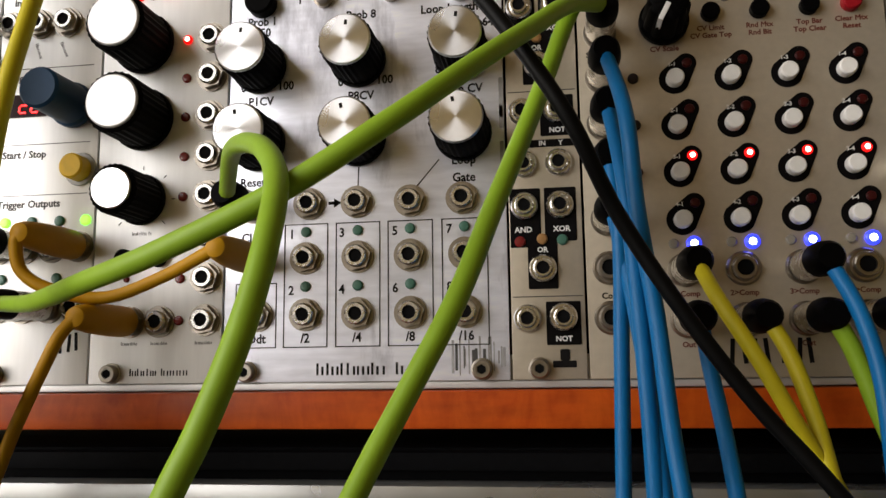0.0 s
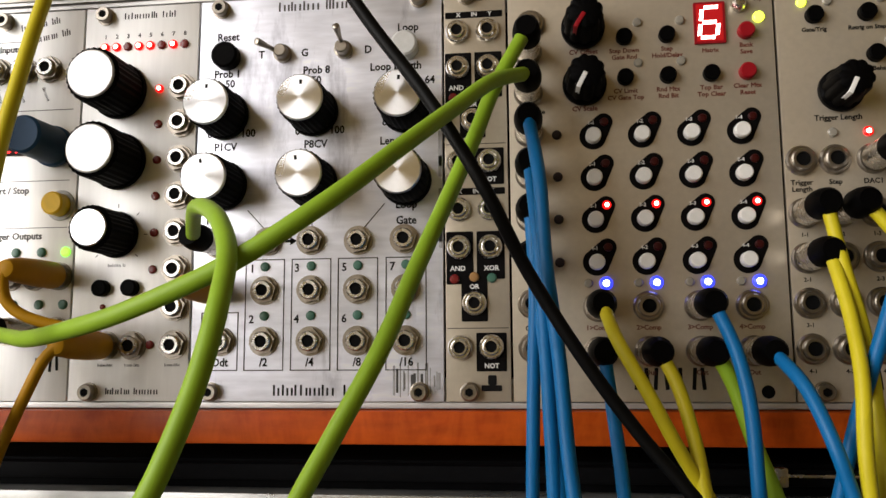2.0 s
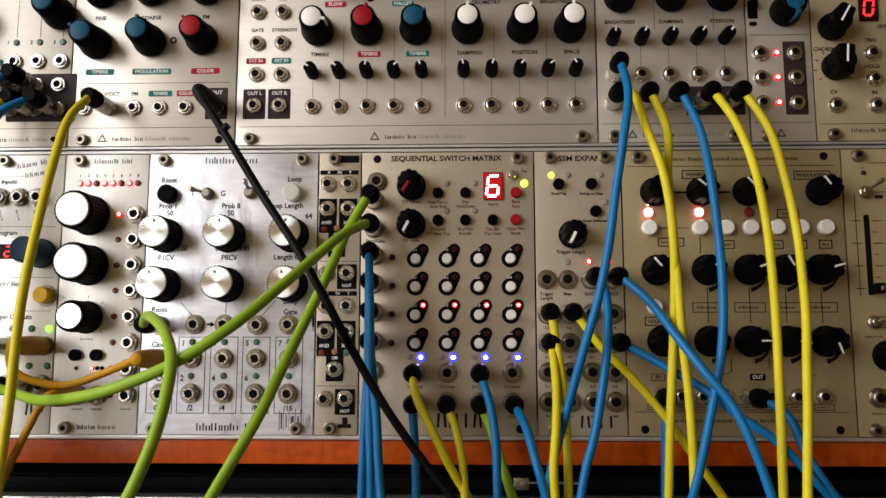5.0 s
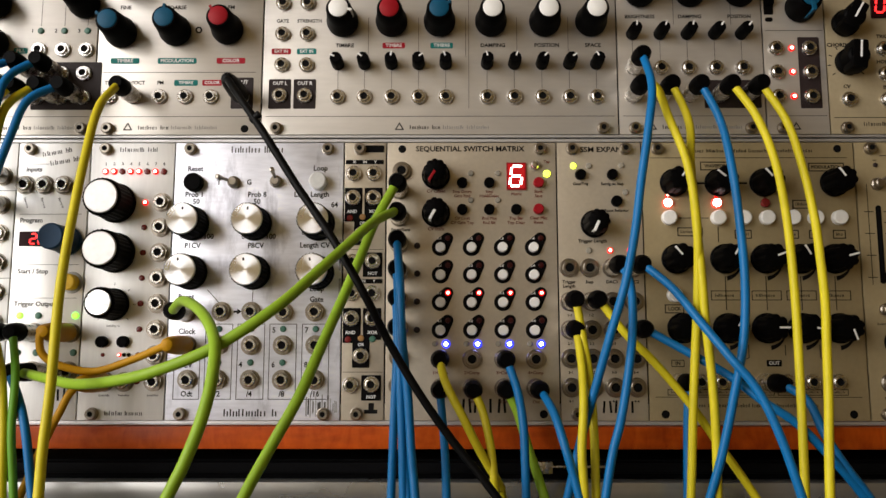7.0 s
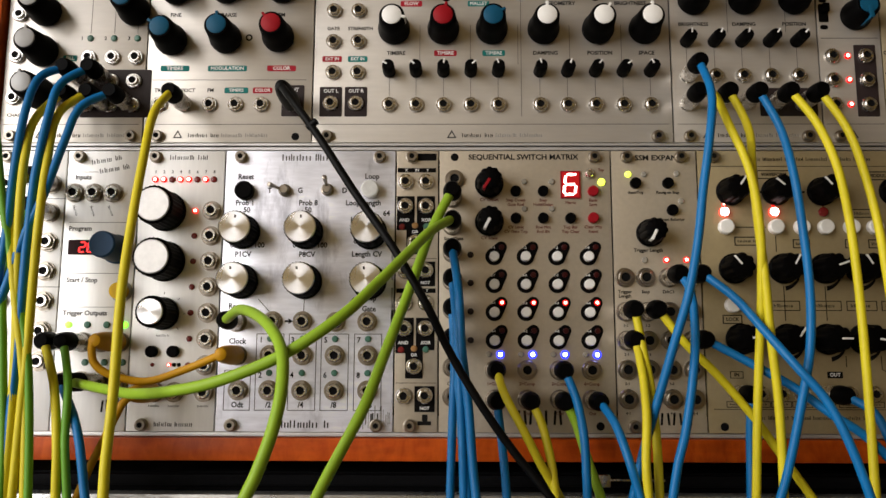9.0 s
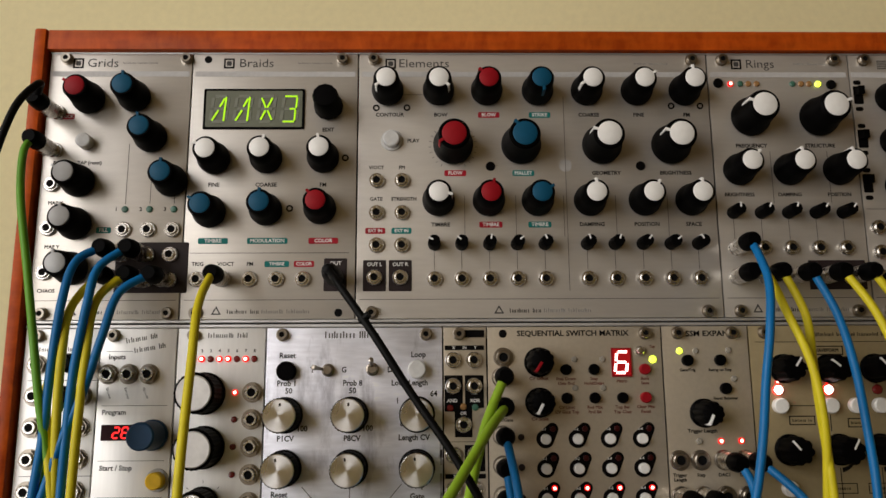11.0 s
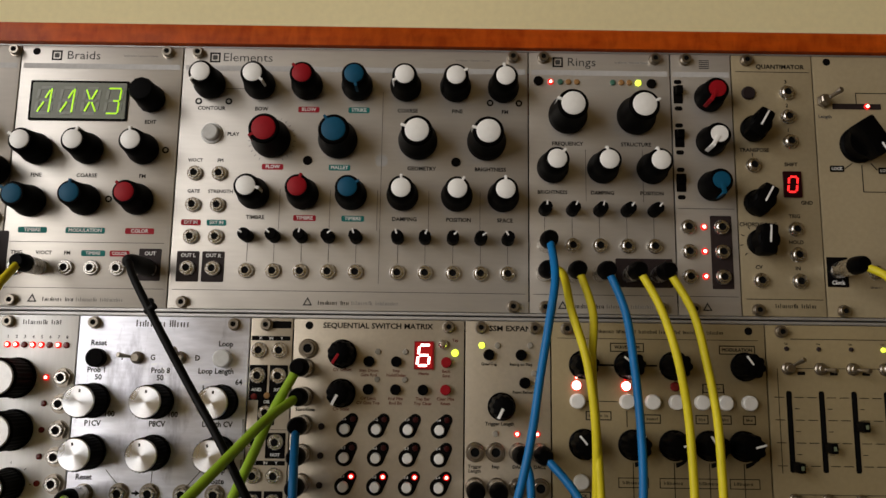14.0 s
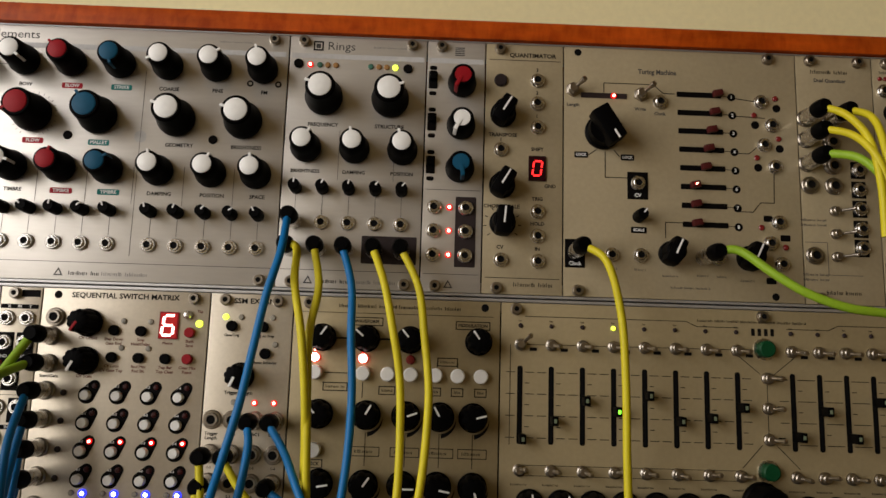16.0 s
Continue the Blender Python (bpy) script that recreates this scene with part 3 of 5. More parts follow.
def header(m, w, s, u, small):
    patch(m, "header_stripe", 1.5, w - 1.5, 118.3, 121.0, "stripe", 0.08, 0.2)
    frame_lines(m, u - 8.8, 122.6, u - 3.6, 127.8, 0.8)
    patch(m, "title_mark", u - 7.4, u - 5.0, 124.0, 126.4, "grey_ink", 0.1)
    text(m, s, u + len(s) * 1.5 - 1.8, 125.2, 4.4, "grey_ink", squeeze=1.1, weight=-0.004)
    bars(m, small, 125.4, 17, 1.3, "pale_ink")
    line(m, 2, 8.1, w - 2, 8.1, 0.25, "grey_ink")


def drum_module():
    m = module(LEFT, 16 * HP, 1, "plate", "silver drum pattern module with red, blue and grey knobs", ((8.4, 125.5), (66.6, 125.5), (6.6, 3), (64.2, 3)))
    g = lambda u: (u - 11) * 1.04 - 1.8
    header(m, 69.5, "Grids", 20, 44)
    cap_knob(m, g(32.9), 106.3, "red", -60)
    cap_knob(m, g(53.9), 107.2, "teal", 0)
    cap_knob(m, g(62.6), 86.9, "teal", -10)
    cap_knob(m, g(73.1), 65.0, "teal", 0)
    for v, a in ((64.9, -60), (44.2, 0), (22.9, -15)):
        cap_knob(m, g(31.1), v, "grey_cap", a)
    for u in (52.5, 63.6, 74.6):
        led(m, g(u), 51.5, "led_green_off", 1.6)
        jack(m, g(u), 41.5)
    for i, u in enumerate((48.5, 59.6, 70.6)):
        text(m, str(i + 1), g(u), 51.5, 1.8)
        line(m, g(u + 4), 54, g(u + 4), (84, 70, 60)[i], 0.2, "grey_ink")
    patch(m, "output_field", g(49.9), 72.4, 11.5, 35.5, "brown", 0.15, 0.8)
    for u in (52.5, 63.6, 74.2):
        jack(m, g(u), 29.6)
        jack(m, g(u), 17.6)
    for v in (99.5, 80.5, 63.6, 42.3, 21.2):
        jack(m, g(18.7), v)
    button(m, g(32.8), 84.4, "clear", 3.6, 5.0)
    patch(m, "label_field", 6.0, 14.0, 96.3, 99.2, "red_print", 0.15, 0.7)
    text(m, "CLOCK", 10, 97.7, 1.5, "white_ink", 0.19)
    text(m, "RESET", 9.0, 74.4, 1.7)
    text(m, "TAP (reset)", 23, 74.4, 1.7)
    text(m, "MAP X", 8.5, 54.6, 1.7)
    text(m, "MAP Y", 8.5, 33.4, 1.7)
    text(m, "CHAOS", 7.5, 12.6, 1.7)
    pill(m, "FILL", g(43.5), 41.4, 7, "teal_print")
    maker_bars(m, 35, 2.6)


def oscillator_module():
    m = module(16 * HP, 32 * HP, 1, "plate", "silver oscillator module with a lit green character display", ((73.5, 125.5), (7.5, 3)), ((7.5, 125.5), (73.5, 3)))
    header(m, 81.3, "Braids", 24, 60)
    patch(m, "display_bezel", 6.4, 55.4, 91.2, 111.8, "black", 0.5, 0.8)
    patch(m, "display_window", 7.6, 54.2, 92.3, 110.7, "lcd", 0.62, 0.5)
    for i in range(4):
        c = 14.2 + i * 11.4
        digit(m, c, 101.4, 3.6, "abcdefg", "lcd_off", 0.62, 0.10)
    def bar(u0, v0, u1, v1):
        me = box_mesh("lit_segment", 0.8, math.hypot(u1 - u0, v1 - v0), 0, 0.15)
        part("lit_segment", me, "seg_green", m, (u0 + u1) / 2, (v0 + v1) / 2, 0.86, math.degrees(math.atan2(u1 - u0, v1 - v0)))
    for c in (14.2, 25.6):
        bar(c - 3.4, 95.4, c - 0.4, 100.6)
        bar(c + 2.2, 95.2, c + 3.2, 107.4)
        bar(c + 0.2, 102.4, c + 2.4, 106.6)
    c = 37.0
    for a, b, d, e in ((-2.8, 95.8, -0.5, 100.6), (0.4, 102.0, 2.8, 107.0), (-2.4, 107.0, -0.4, 102.0), (0.5, 100.6, 2.6, 95.8)):
        bar(c + a, b, c + d, e)
    c = 48.2
    for a, b, d, e in ((-2.4, 107.8, 3.6, 107.8), (3.6, 107.2, 3.1, 101.8), (0, 101.4, 2.8, 101.4), (2.8, 100.8, 2.4, 95.4), (-3.2, 94.9, 2.2, 94.9)):
        bar(c + a, b, c + d, e)
    e = part("encoder_knob", shared("enc", lambda: lathe("encoder_knob", [(6.6, 0.8), (7.2, 1.6), (6.5, 6), (6.1, 15), (5.4, 16.5), (0, 17)], 24, ribs=1, rib_depth=0.25)), "black", m, 67.1, 102.5)
    text(m, "EDIT", 67, 91, 1.9)
    for u, v, s, c, a in ((13.1, 76.0, "FINE", "white", -60), (37.9, 76.4, "COARSE", "white", 20), (65.1, 76.6, "FM", "white", -5)):
        cap_knob(m, u, v, c, a)
        text(m, s, u, 63.4, 1.9)
    for u, v, c, a in ((12.1, 49.9, "teal", -60), (38.6, 50.8, "teal", 0), (64.1, 51.4, "red", -40)):
        cap_knob(m, u, v, c, a)
    pill(m, "TIMBRE", 14, 36.1, 14, "teal_print")
    pill(m, "MODULATION", 39.5, 36.1, 19, "teal_print")
    pill(m, "COLOR", 65.8, 36.1, 14, "red_print")
    line(m, 3.5, 30.3, 78, 30.3, 0.25, "grey_ink")
    text(m, "TRIG", 7.4, 25, 1.8)
    text(m, "V/OCT", 20.5, 25, 1.8)
    text(m, "FM", 31.8, 25, 1.8)
    pill(m, "TIMBRE", 44.3, 25, 11.5, "teal_print", 1.5)
    pill(m, "COLOR", 57, 25, 9.5, "red_print", 1.5)
    patch(m, "output_field", 66.4, 77.2, 12, 27.6, "brown", 0.15, 0.6)
    text(m, "OUT", 71.8, 25.2, 1.8, "white_ink", 0.19)
    for u in (7.4, 19.3, 31.8, 44.2, 56.6, 71.8):
        jack(m, u, 17.8)
    for u, v in ((75.5, 76.8), (49.5, 51.8)):
        part("ring_mark", shared("ringm", lambda: lathe("ring_mark", [(1.7, 0), (1.7, 0.2), (0.9, 0.2)], 16)), "ink", m, u, v)
    maker_bars(m, 32, 2.6)


def modal_module():
    m = module(32 * HP, 66 * HP, 1, "plate", "wide silver modal voice module with rows of coloured knobs", ((7.5, 125.5), (165, 125.5), (7.5, 3), (165, 3)))
    header(m, 172.7, "Elements", 22, 145)
    cols = ("white", "white", "red", "teal", "white", "white", "white")
    for u, c, s, a in zip((14.5, 39.3, 62.8, 87.7, 111.8, 136.4, 160.1), cols, ("CONTOUR", "BOW", "BLOW", "STRIKE", "COARSE", "FINE", "FM"), (-130, 130, -45, 170, -120, 60, -8)):
        cap_knob(m, u, 110.6, c, a)
        if c == "white":
            text(m, s, u + 1, 98.6, 1.9)
        else:
            pill(m, s, u + 1, 98.6, 10.5, "red_print" if c == "red" else "teal_print")
    for u, c, s, a in ((46.2, "red", "FLOW", -120), (79.0, "teal", "MALLET", -35), (118.2, "white", "GEOMETRY", -70), (151.9, "white", "BRIGHTNESS", -75)):
        cap_knob(m, u, 82.8, c, a, True)
        if c == "white":
            text(m, s, u + 2, 69.1, 1.9)
        else:
            pill(m, s, u + 1, 69.1, 10.5, "red_print" if c == "red" else "teal_print")
    for u, c, s, a in ((39.0, "white", "TIMBRE", 100), (62.9, "red", "TIMBRE", 15), (86.3, "teal", "TIMBRE", 60), (111.3, "white", "DAMPING", 0), (137.6, "white", "POSITION", 30), (160.1, "white", "SPACE", 0)):
        cap_knob(m, u, 55.2, c, a)
        if c == "white":
            text(m, s, u + 1, 43.7, 1.9)
        else:
            pill(m, s, u + 1, 43.7, 11, "red_print" if c == "red" else "teal_print")
    for i, u in enumerate((36.9, 49.8, 63.0, 76.1, 89.3, 109.4, 122.6, 136.0, 149.3, 162.4)):
        line(m, u, 22, u, 31, 0.2, "grey_ink")
        trim_knob(m, u, 34.2, (-60, -50, 10, 50, -20, -15, 20, 40, 55, -30)[i])
        jack(m, u, 17.6)
    for u in (51.5, 76, 99, 124, 149):
        line(m, u, 38, u, 58, 0.2, "grey_ink")
    line(m, 100.5, 12, 100.5, 108, 0.2, "grey_ink")
    line(m, 22, 109, 32, 109, 0.2, "grey_ink")
    patch(m, "centre_mark", 97.5, 103.5, 70, 76, "stripe", 0.06, 2.5)
    for u in (9.5, 21.5):
        for v in (65.3, 49.5, 33.8):
            jack(m, u, v)
    for u, s in ((8.8, "OUT L"), (20.9, "OUT R")):
        patch(m, "output_field", u - 5.4, u + 5.4, 11.9, 26.7, "brown", 0.15, 0.6)
        jack(m, u, 18.4)
        text(m, s, u, 24.6, 1.7, "white_ink", 0.19)
    text(m, "V/OCT", 9.3, 71.9, 1.7)
    text(m, "FM", 21.5, 71.9, 1.7)
    text(m, "GATE", 9.3, 56.3, 1.7)
    text(m, "STRENGTH", 22.5, 56.3, 1.7)
    pill(m, "EXT IN", 9, 40.8, 9.5, "red_print", 1.5)
    pill(m, "EXT IN", 21.4, 40.8, 9.5, "teal_print", 1.5)
    button(m, 16.5, 85.7, "clear", 4.0, 4.0, "clear")
    text(m, "PLAY", 27, 85.4, 1.8)
    for i in range(22):
        a = radians(-150 + i * 300 / 21)
        line(m, 46.2 + 10.6 * math.sin(a), 82.8 + 10.6 * math.cos(a), 46.2 + 11.8 * math.sin(a), 82.8 + 11.8 * math.cos(a), 0.35, "pale_ink")
    for u, v in ((64.2, 72.5), (137.0, 72.7)):
        button(m, u, v, "matt_black", 2.3, 0.8)
    for u, v in ((8.9, 102.2), (23.9, 102.3), (153.7, 103.3), (168.0, 103.3)):
        part("ring_mark", shared("ringm", None), "ink", m, u, v)
    maker_bars(m, 82, 2.6)


def resonator_module():
    m = module(66 * HP, 80 * HP, 1, "plate", "silver resonator module with white-capped knobs and status lights", ((7.5, 125.5), (63.4, 125.5), (7.5, 3), (63.4, 3)))
    header(m, 71.1, "Rings", 21, 52)
    for u, s, a in ((19.2, "FREQUENCY", -70), (53.0, "STRUCTURE", 70)):
        cap_knob(m, u, 97.0, "white", a, True)
        text(m, s, u, 82.8, 1.9)
    for u, s, a in ((11.5, "BRIGHTNESS", 40), (36.0, "DAMPING", -10), (60.2, "POSITION", -15)):
        cap_knob(m, u, 70.2, "white", a)
        text(m, s, u, 58.2, 1.8)
    for i, u in enumerate((7.6, 21.0, 34.2, 47.5, 60.6)):
        line(m, u, 36, u, 46, 0.2, "grey_ink")
        trim_knob(m, u, 49.2, (5, 25, 15, 35, 40)[i])
        jack(m, u, 32.0)
    patch(m, "output_field", 41.6, 69.0, 12, 26, "brown", 0.15, 0.6)
    for u in (6.8, 20.6, 34.0, 48.2, 61.6):
        jack(m, u, 18.0)
    for u in (28, 56):
        line(m, u, 54, u, 80, 0.2, "grey_ink")
    button(m, 5.0, 115.2, "matt_black", 2.4, 1.2)
    button(m, 61.4, 114.4, "matt_black", 2.4, 1.2)
    for u, c in ((11.1, "led_red"), (16, "led_green_off"), (20, "led_amber_off"), (24.2, "led_amber_off"), (42.2, "led_green_off"), (46.4, "led_amber_off"), (50.4, "led_amber_off"), (54.9, "led_yellow")):
        led(m, u, 114.8, c, 1.5)
    maker_bars(m, 31, 2.6)


def scaler_module():
    m = module(80 * HP, 86 * HP, 1, "plate", "narrow silver attenuator module with three coloured knobs", ((7.5, 125.5), (7.5, 3)))
    patch(m, "header_stripe", 1, 29.4, 118.3, 121.0, "stripe", 0.08, 0.2)
    for i in range(5):
        line(m, 14.5, 123 + i, 19.5, 123 + i, 0.5, "grey_ink")
    for v, c, a in ((107.2, "red", -150), (84.6, "white", -150), (62.0, "teal", 170)):
        k = part("knob", shared("wide_knob", lambda: lathe("knob", [(7.3, 0.8), (7.4, 2.5), (6.6, 6), (5.9, 13.0), (5.2, 14), (0, 14)], 32)), "black", m, 18.4, v, 0, a)
        part("cap", shared("wide_cap", lambda: lathe("cap", [(4.2, 13.8), (4.1, 14.5), (0, 14.8)], 24)), c, k)
        part("pointer", shared("wide_pt", lambda: pointer_bar("pointer", 1.0, 6.9, 1.9, 4.5, 14.9)), c, k)
        w = v + 1.8
        patch(m, "switch_slot", 1.2, 5.8, w - 4.6, w + 4.6, "matt_black", 0.3, 0.5)
        part("slide_switch", shared("slide", lambda: box_mesh("slide_switch", 3.2, 4.2, 0.2, 4.0, 0.4)), "black", m, 3.5, w + 1.6)
        for s in (-7.2, 6.6):
            patch(m, "label_field", 1.6, 5.4, w + s - 1.1, w + s + 1.1, "matt_black", 0.15, 1.0)
    for v in (41.8, 29.8, 17.6):
        jack(m, 5.9, v)
        led(m, 13.7, v + 0.2, "led_red", 1.6)
    patch(m, "output_field", 16.8, 27.2, 11.8, 47.6, "brown", 0.15, 0.6)
    for v in (41.8, 29.8, 17.6):
        jack(m, 22, v)
    line(m, 1.5, 51, 29, 51, 0.25, "grey_ink")
    line(m, 1.5, 8.1, 29, 8.1, 0.25, "grey_ink")
    part("maker_mark", shared("mark", None), "grey_ink", m, 14, 2.6)


def quantizer_module():
    m = module(86 * HP, 94 * HP, 1, "plate_sand", "grey quantizer module with a red figure display", ((7.5, 125.5), (7.5, 3)))
    line(m, 2, 121.5, 39, 121.5, 0.3)
    line(m, 2, 7.2, 39, 7.2, 0.3)
    text(m, "QUANTIMATOR", 24.5, 124.2, 2.2, squeeze=1.05)
    button(m, 8.0, 110.2, "brown", 3.4, 1.4)
    for v, s, a in ((91.4, "TRANSPOSE", 30), (54.0, "CHORD/SCALE", 30)):
        wing_knob(m, 9.4, v, a, r=6.6)
        text(m, s, 9.6, v - 10.5, 1.9)
    wing_knob(m, 10, 34.6, 5, r=6.6)
    for i in range(9):
        a = radians(-130 + i * 32)
        line(m, 10 + 8.0 * math.sin(a), 34.6 + 8.0 * math.cos(a), 10 + 9.6 * math.sin(a), 34.6 + 9.6 * math.cos(a), 0.45)
    for u, v in ((8.6, 73.1), (9.4, 16.2), (27, 110.6), (27, 98.2), (27.3, 85.4), (27.6, 41.3), (27.8, 28.8), (28, 16.0)):
        jack(m, u, v)
    for s, u, v in (("3", 27, 116.4), ("2", 27, 104), ("1", 27, 91.4), ("1", 8.6, 78.4), ("SHIFT", 27.3, 73.8), ("TRIG", 27.6, 47.8), ("HOLD", 27.7, 35), ("IN", 27.8, 22.2), ("CV", 9, 22.6), ("GND", 34, 54.6)):
        text(m, s, u, v, 1.8)
    patch(m, "display_window", 22.9, 31.7, 57.2, 70.2, "dark_glass", 0.9, 0.4)
    digit(m, 27.3, 63.6, 2.1, "abcdef", "seg_red_dim", 1.0)
    bars(m, 26, 4, 20, 2.6)


def random_module():
    m = module(94 * HP, 118 * HP, 1, "plate_sand", "wide grey random sequencer module with small slide lights", ((107, 125.5), (7.5, 3)), ((7.5, 125.5), (107, 3)))
    text(m, "Turing Machine", 49, 117.8, 2.6, "grey_ink", squeeze=0.86)
    toggle(m, 4.6, 106.5, 60)
    toggle(m, 40.0, 105.2, 60)
    patch(m, "light_slot", 9.0, 33.0, 102.6, 105.4, "brown", 0.3, 0.3)
    led(m, 26.0, 104.0, "led_red", 1.5, 1.2)
    jack(m, 50, 101.6)
    for p in (((21, 105.6, 21, 111), (21, 111, 47, 111), (47, 111, 52, 106.4), (52, 106.4, 58, 106.4)),
              ((21.5, 74, 21.5, 60.5), (21.5, 60.5, 33, 60.5)), ((52, 38.2, 61, 38.2), (52, 38.2, 52, 30)),
              ((89, 45, 97, 45), (97, 45, 101, 50), (101, 50, 108, 50), (108, 50, 108.5, 66)), ((89, 75.6, 96, 75.6), (96, 75.6, 101, 80)),
              ((89, 95.6, 105, 95.0), (89, 105.2, 100, 103.8)), ((13, 72, 17, 75), (29, 71.5, 26, 75))):
        for q in p:
            line(m, *q, 0.4, "ink")
    k = part("selector_knob", shared("selector", lambda: lathe("selector_knob", [(9.2, 0.8), (9.2, 2.5), (8.2, 3.2), (8.0, 9.0), (0, 9.0)], 32)), "black", m, 20, 84.0, 0, 148)
    part("grip", shared("selgrip", lambda: box_mesh("grip", 9.5, 19.0, 8, 18.0, 1.3)), "black", k)
    part("pointer", shared("selp", lambda: pointer_bar("pointer", 4.4, 9.2, 1.0, 12, 18.25)), "white_ink", k)
    for u, v, w in ((9.2, 72, 7), (33, 71.3, 7), (38.4, 33.7, 8), (104.5, 41.8, 4.5), (113, 32, 5), (105, 10, 5)):
        patch(m, "label_field", u - w / 2, u + w / 2, v - 1.6, v + 1.6, "matt_black", 0.15, 0.6)
    for u, v, s in ((9.2, 72, "LOCK"), (33, 71.3, "LOCK"), (38.4, 33.7, "SCALE")):
        text(m, s, u, v, 1.4, "white_ink", 0.19)
    for u, v, w in ((104.5, 41.8, 4.5), (113, 32, 5), (105, 10, 5)):
        bars(m, u, v, w - 2, 1.4, "white_ink")
    for u, v, s in ((5, 98.6, "Length"), (40, 97.4, "Write"), (50, 95.3, "Clock")):
        text(m, s, u, v, 1.7, "grey_ink")
    patch(m, "jack_field", 32.8, 43.4, 49.5, 63.8, "matt_black", 0.15, 0.4)
    text(m, "CV", 38.1, 51.6, 1.8, "white_ink", 0.19)
    patch(m, "jack_field", 1.0, 11.2, 13.5, 28.0, "matt_black", 0.15, 0.4)
    text(m, "Clock", 6.1, 15.6, 1.8, "white_ink", 0.19)
    for u, v in ((38.1, 58.0), (24.4, 20.6), (39.0, 20.8), (6.0, 21.4), (78.5, 20.5), (70.5, 20.4), (102.6, 103.6), (108, 91.1), (103.6, 80.4), (109, 69), (109.6, 40), (105.1, 29.1), (110.6, 18.6)):
        jack(m, u, v)
    trim_knob(m, 38.2, 40.4, 40)
    wing_knob(m, 54, 22.0, 25, r=6.2)
    wing_knob(m, 93.4, 20.8, 25, r=6.2)
    for i in range(8):
        u, v = 59.0 + i * 0.25, 106.3 - i * 9.83
        patch(m, "slide_slot", u, u + 23.3, v - 1.4, v + 1.4, "matt_black", 0.25, 0.4)
        lit = i == 5
        s = u + (4 + (i > 4) * 0 + (17 - 2.0 * i if i < 5 else 3))
        part("slide_cap", shared("scap", lambda: box_mesh("slide_cap", 5.2, 3.6, 0.2, 3.4, 0.9)), "dark_red", m, s, v + 0.8, 0, -12)
        if lit:
            led(m, s, v + 0.8, "led_red", 0.9, 4.0)
        part("number_disc", shared("ndisc", lambda: lathe("number_disc", [(2.1, 0), (2.1, 0.15), (0, 0.15)], 18)), "matt_black", m, u + 28.6, v - 0.6)
        text(m, str(i + 1), u + 28.6, v - 0.6, 1.7, "white_ink", 0.2)
        line(m, u + 23.3, v - 0.2, u + 26.5, v - 0.4, 0.3)
    for i, (u, v) in enumerate(((110.6, 105.7), (99.1, 96.4), (111.5, 84.0), (99.9, 73.6), (101, 37.1), (113, 27.2))):
        led(m, u, v, "led_red_off", 1.5)
        if i < 4:
            part("number_disc", shared("ndisc", None), "matt_black", m, u + 0.5, v - 5.2)
    for u, v, w in ((24.5, 13.5, 6), (39, 13.5, 6), (54, 10.8, 8), (70.5, 11.5, 6), (80, 11.2, 5), (93, 9.6, 7), (64, 5, 20)):
        bars(m, u, v, w, 1.4, "grey_ink")


def right_modules():
    m = module(118 * HP, 126 * HP, 1, "plate_sand", "grey dual quantizer module with plugged jacks and mini toggles", ((7.5, 125.5), (33, 125.5), (7.5, 3)))
    bars(m, 18, 121.5, 20, 2.6)
    text(m, "Dual Quantizer", 18, 116.8, 1.9, "grey_ink")
    for v in (95.5, 84.2, 71.5):
        jack(m, 3.8, v, "big")
        jack(m, 17.0, v - 1, "big")
    for u, v in ((4.6, 60.0), (17, 59.9), (5.4, 23.6)):
        jack(m, u, v, "big")
    for v in (68.8, 58.5, 48.4, 38.0, 28.1):
        patch(m, "jack_field", 26.4, 33.8, v - 4.4, v + 4.4, "matt_black", 0.15, 0.3)
        jack(m, 30.2, v)
    for v in (46.8, 35, 23.3):
        toggle(m, 16.7, v, 90, 35, 0.7)
    bars(m, 6, 42, 13, 1.6, "grey_ink", 2)
    bars(m, 6, 14, 13, 1.6, "grey_ink", 2)
    bars(m, 20, 5, 18, 2.6)
    line(m, 1, 30.5, 12.5, 30.5, 0.25, "grey_ink")
    line(m, 12.5, 30.5, 12.5, 14, 0.25, "grey_ink")
    line(m, 12.5, 14, 30, 14, 0.25, "grey_ink")
    n = module(126 * HP, 140 * HP, 1, "plate_sand", "grey utility module at the end of the rack", ((7.5, 125.5), (63, 125.5), (7.5, 3)))
    for v in (112, 58, 47, 36.5, 26, 15):
        jack(n, 5.5, v)
    for u in (4, 7, 10):
        led(n, u, 119, "led_red_off", 1.2)
    patch(n, "jack_field", 1, 10, 8, 21, "matt_black", 0.15, 0.4)
    for v in (100, 84, 68):
        wing_knob(n, 10, v, 20)
    bars(n, 10, 122.5, 12, 2.0)


# ---- lower row ----
def splitter_module():
    m = module(LEFT, 46.4, 0, "plate_pale", "pale narrow gate module with two columns of hex-nut jacks", ((6, 125.5), (6, 3)))
    bars(m, 16, 119, 22, 2.4, "grey_ink")
    for i in range(7):
        v = 112 - i * 13.9
        jack(m, 6.7, v, "hex")
        jack(m, 28.0, v, "hex")
        bars(m, 17.4, v, 6, 1.8, "grey_ink")
    for v in (105, 63):
        line(m, 3, v, 35, v, 0.25, "grey_ink")


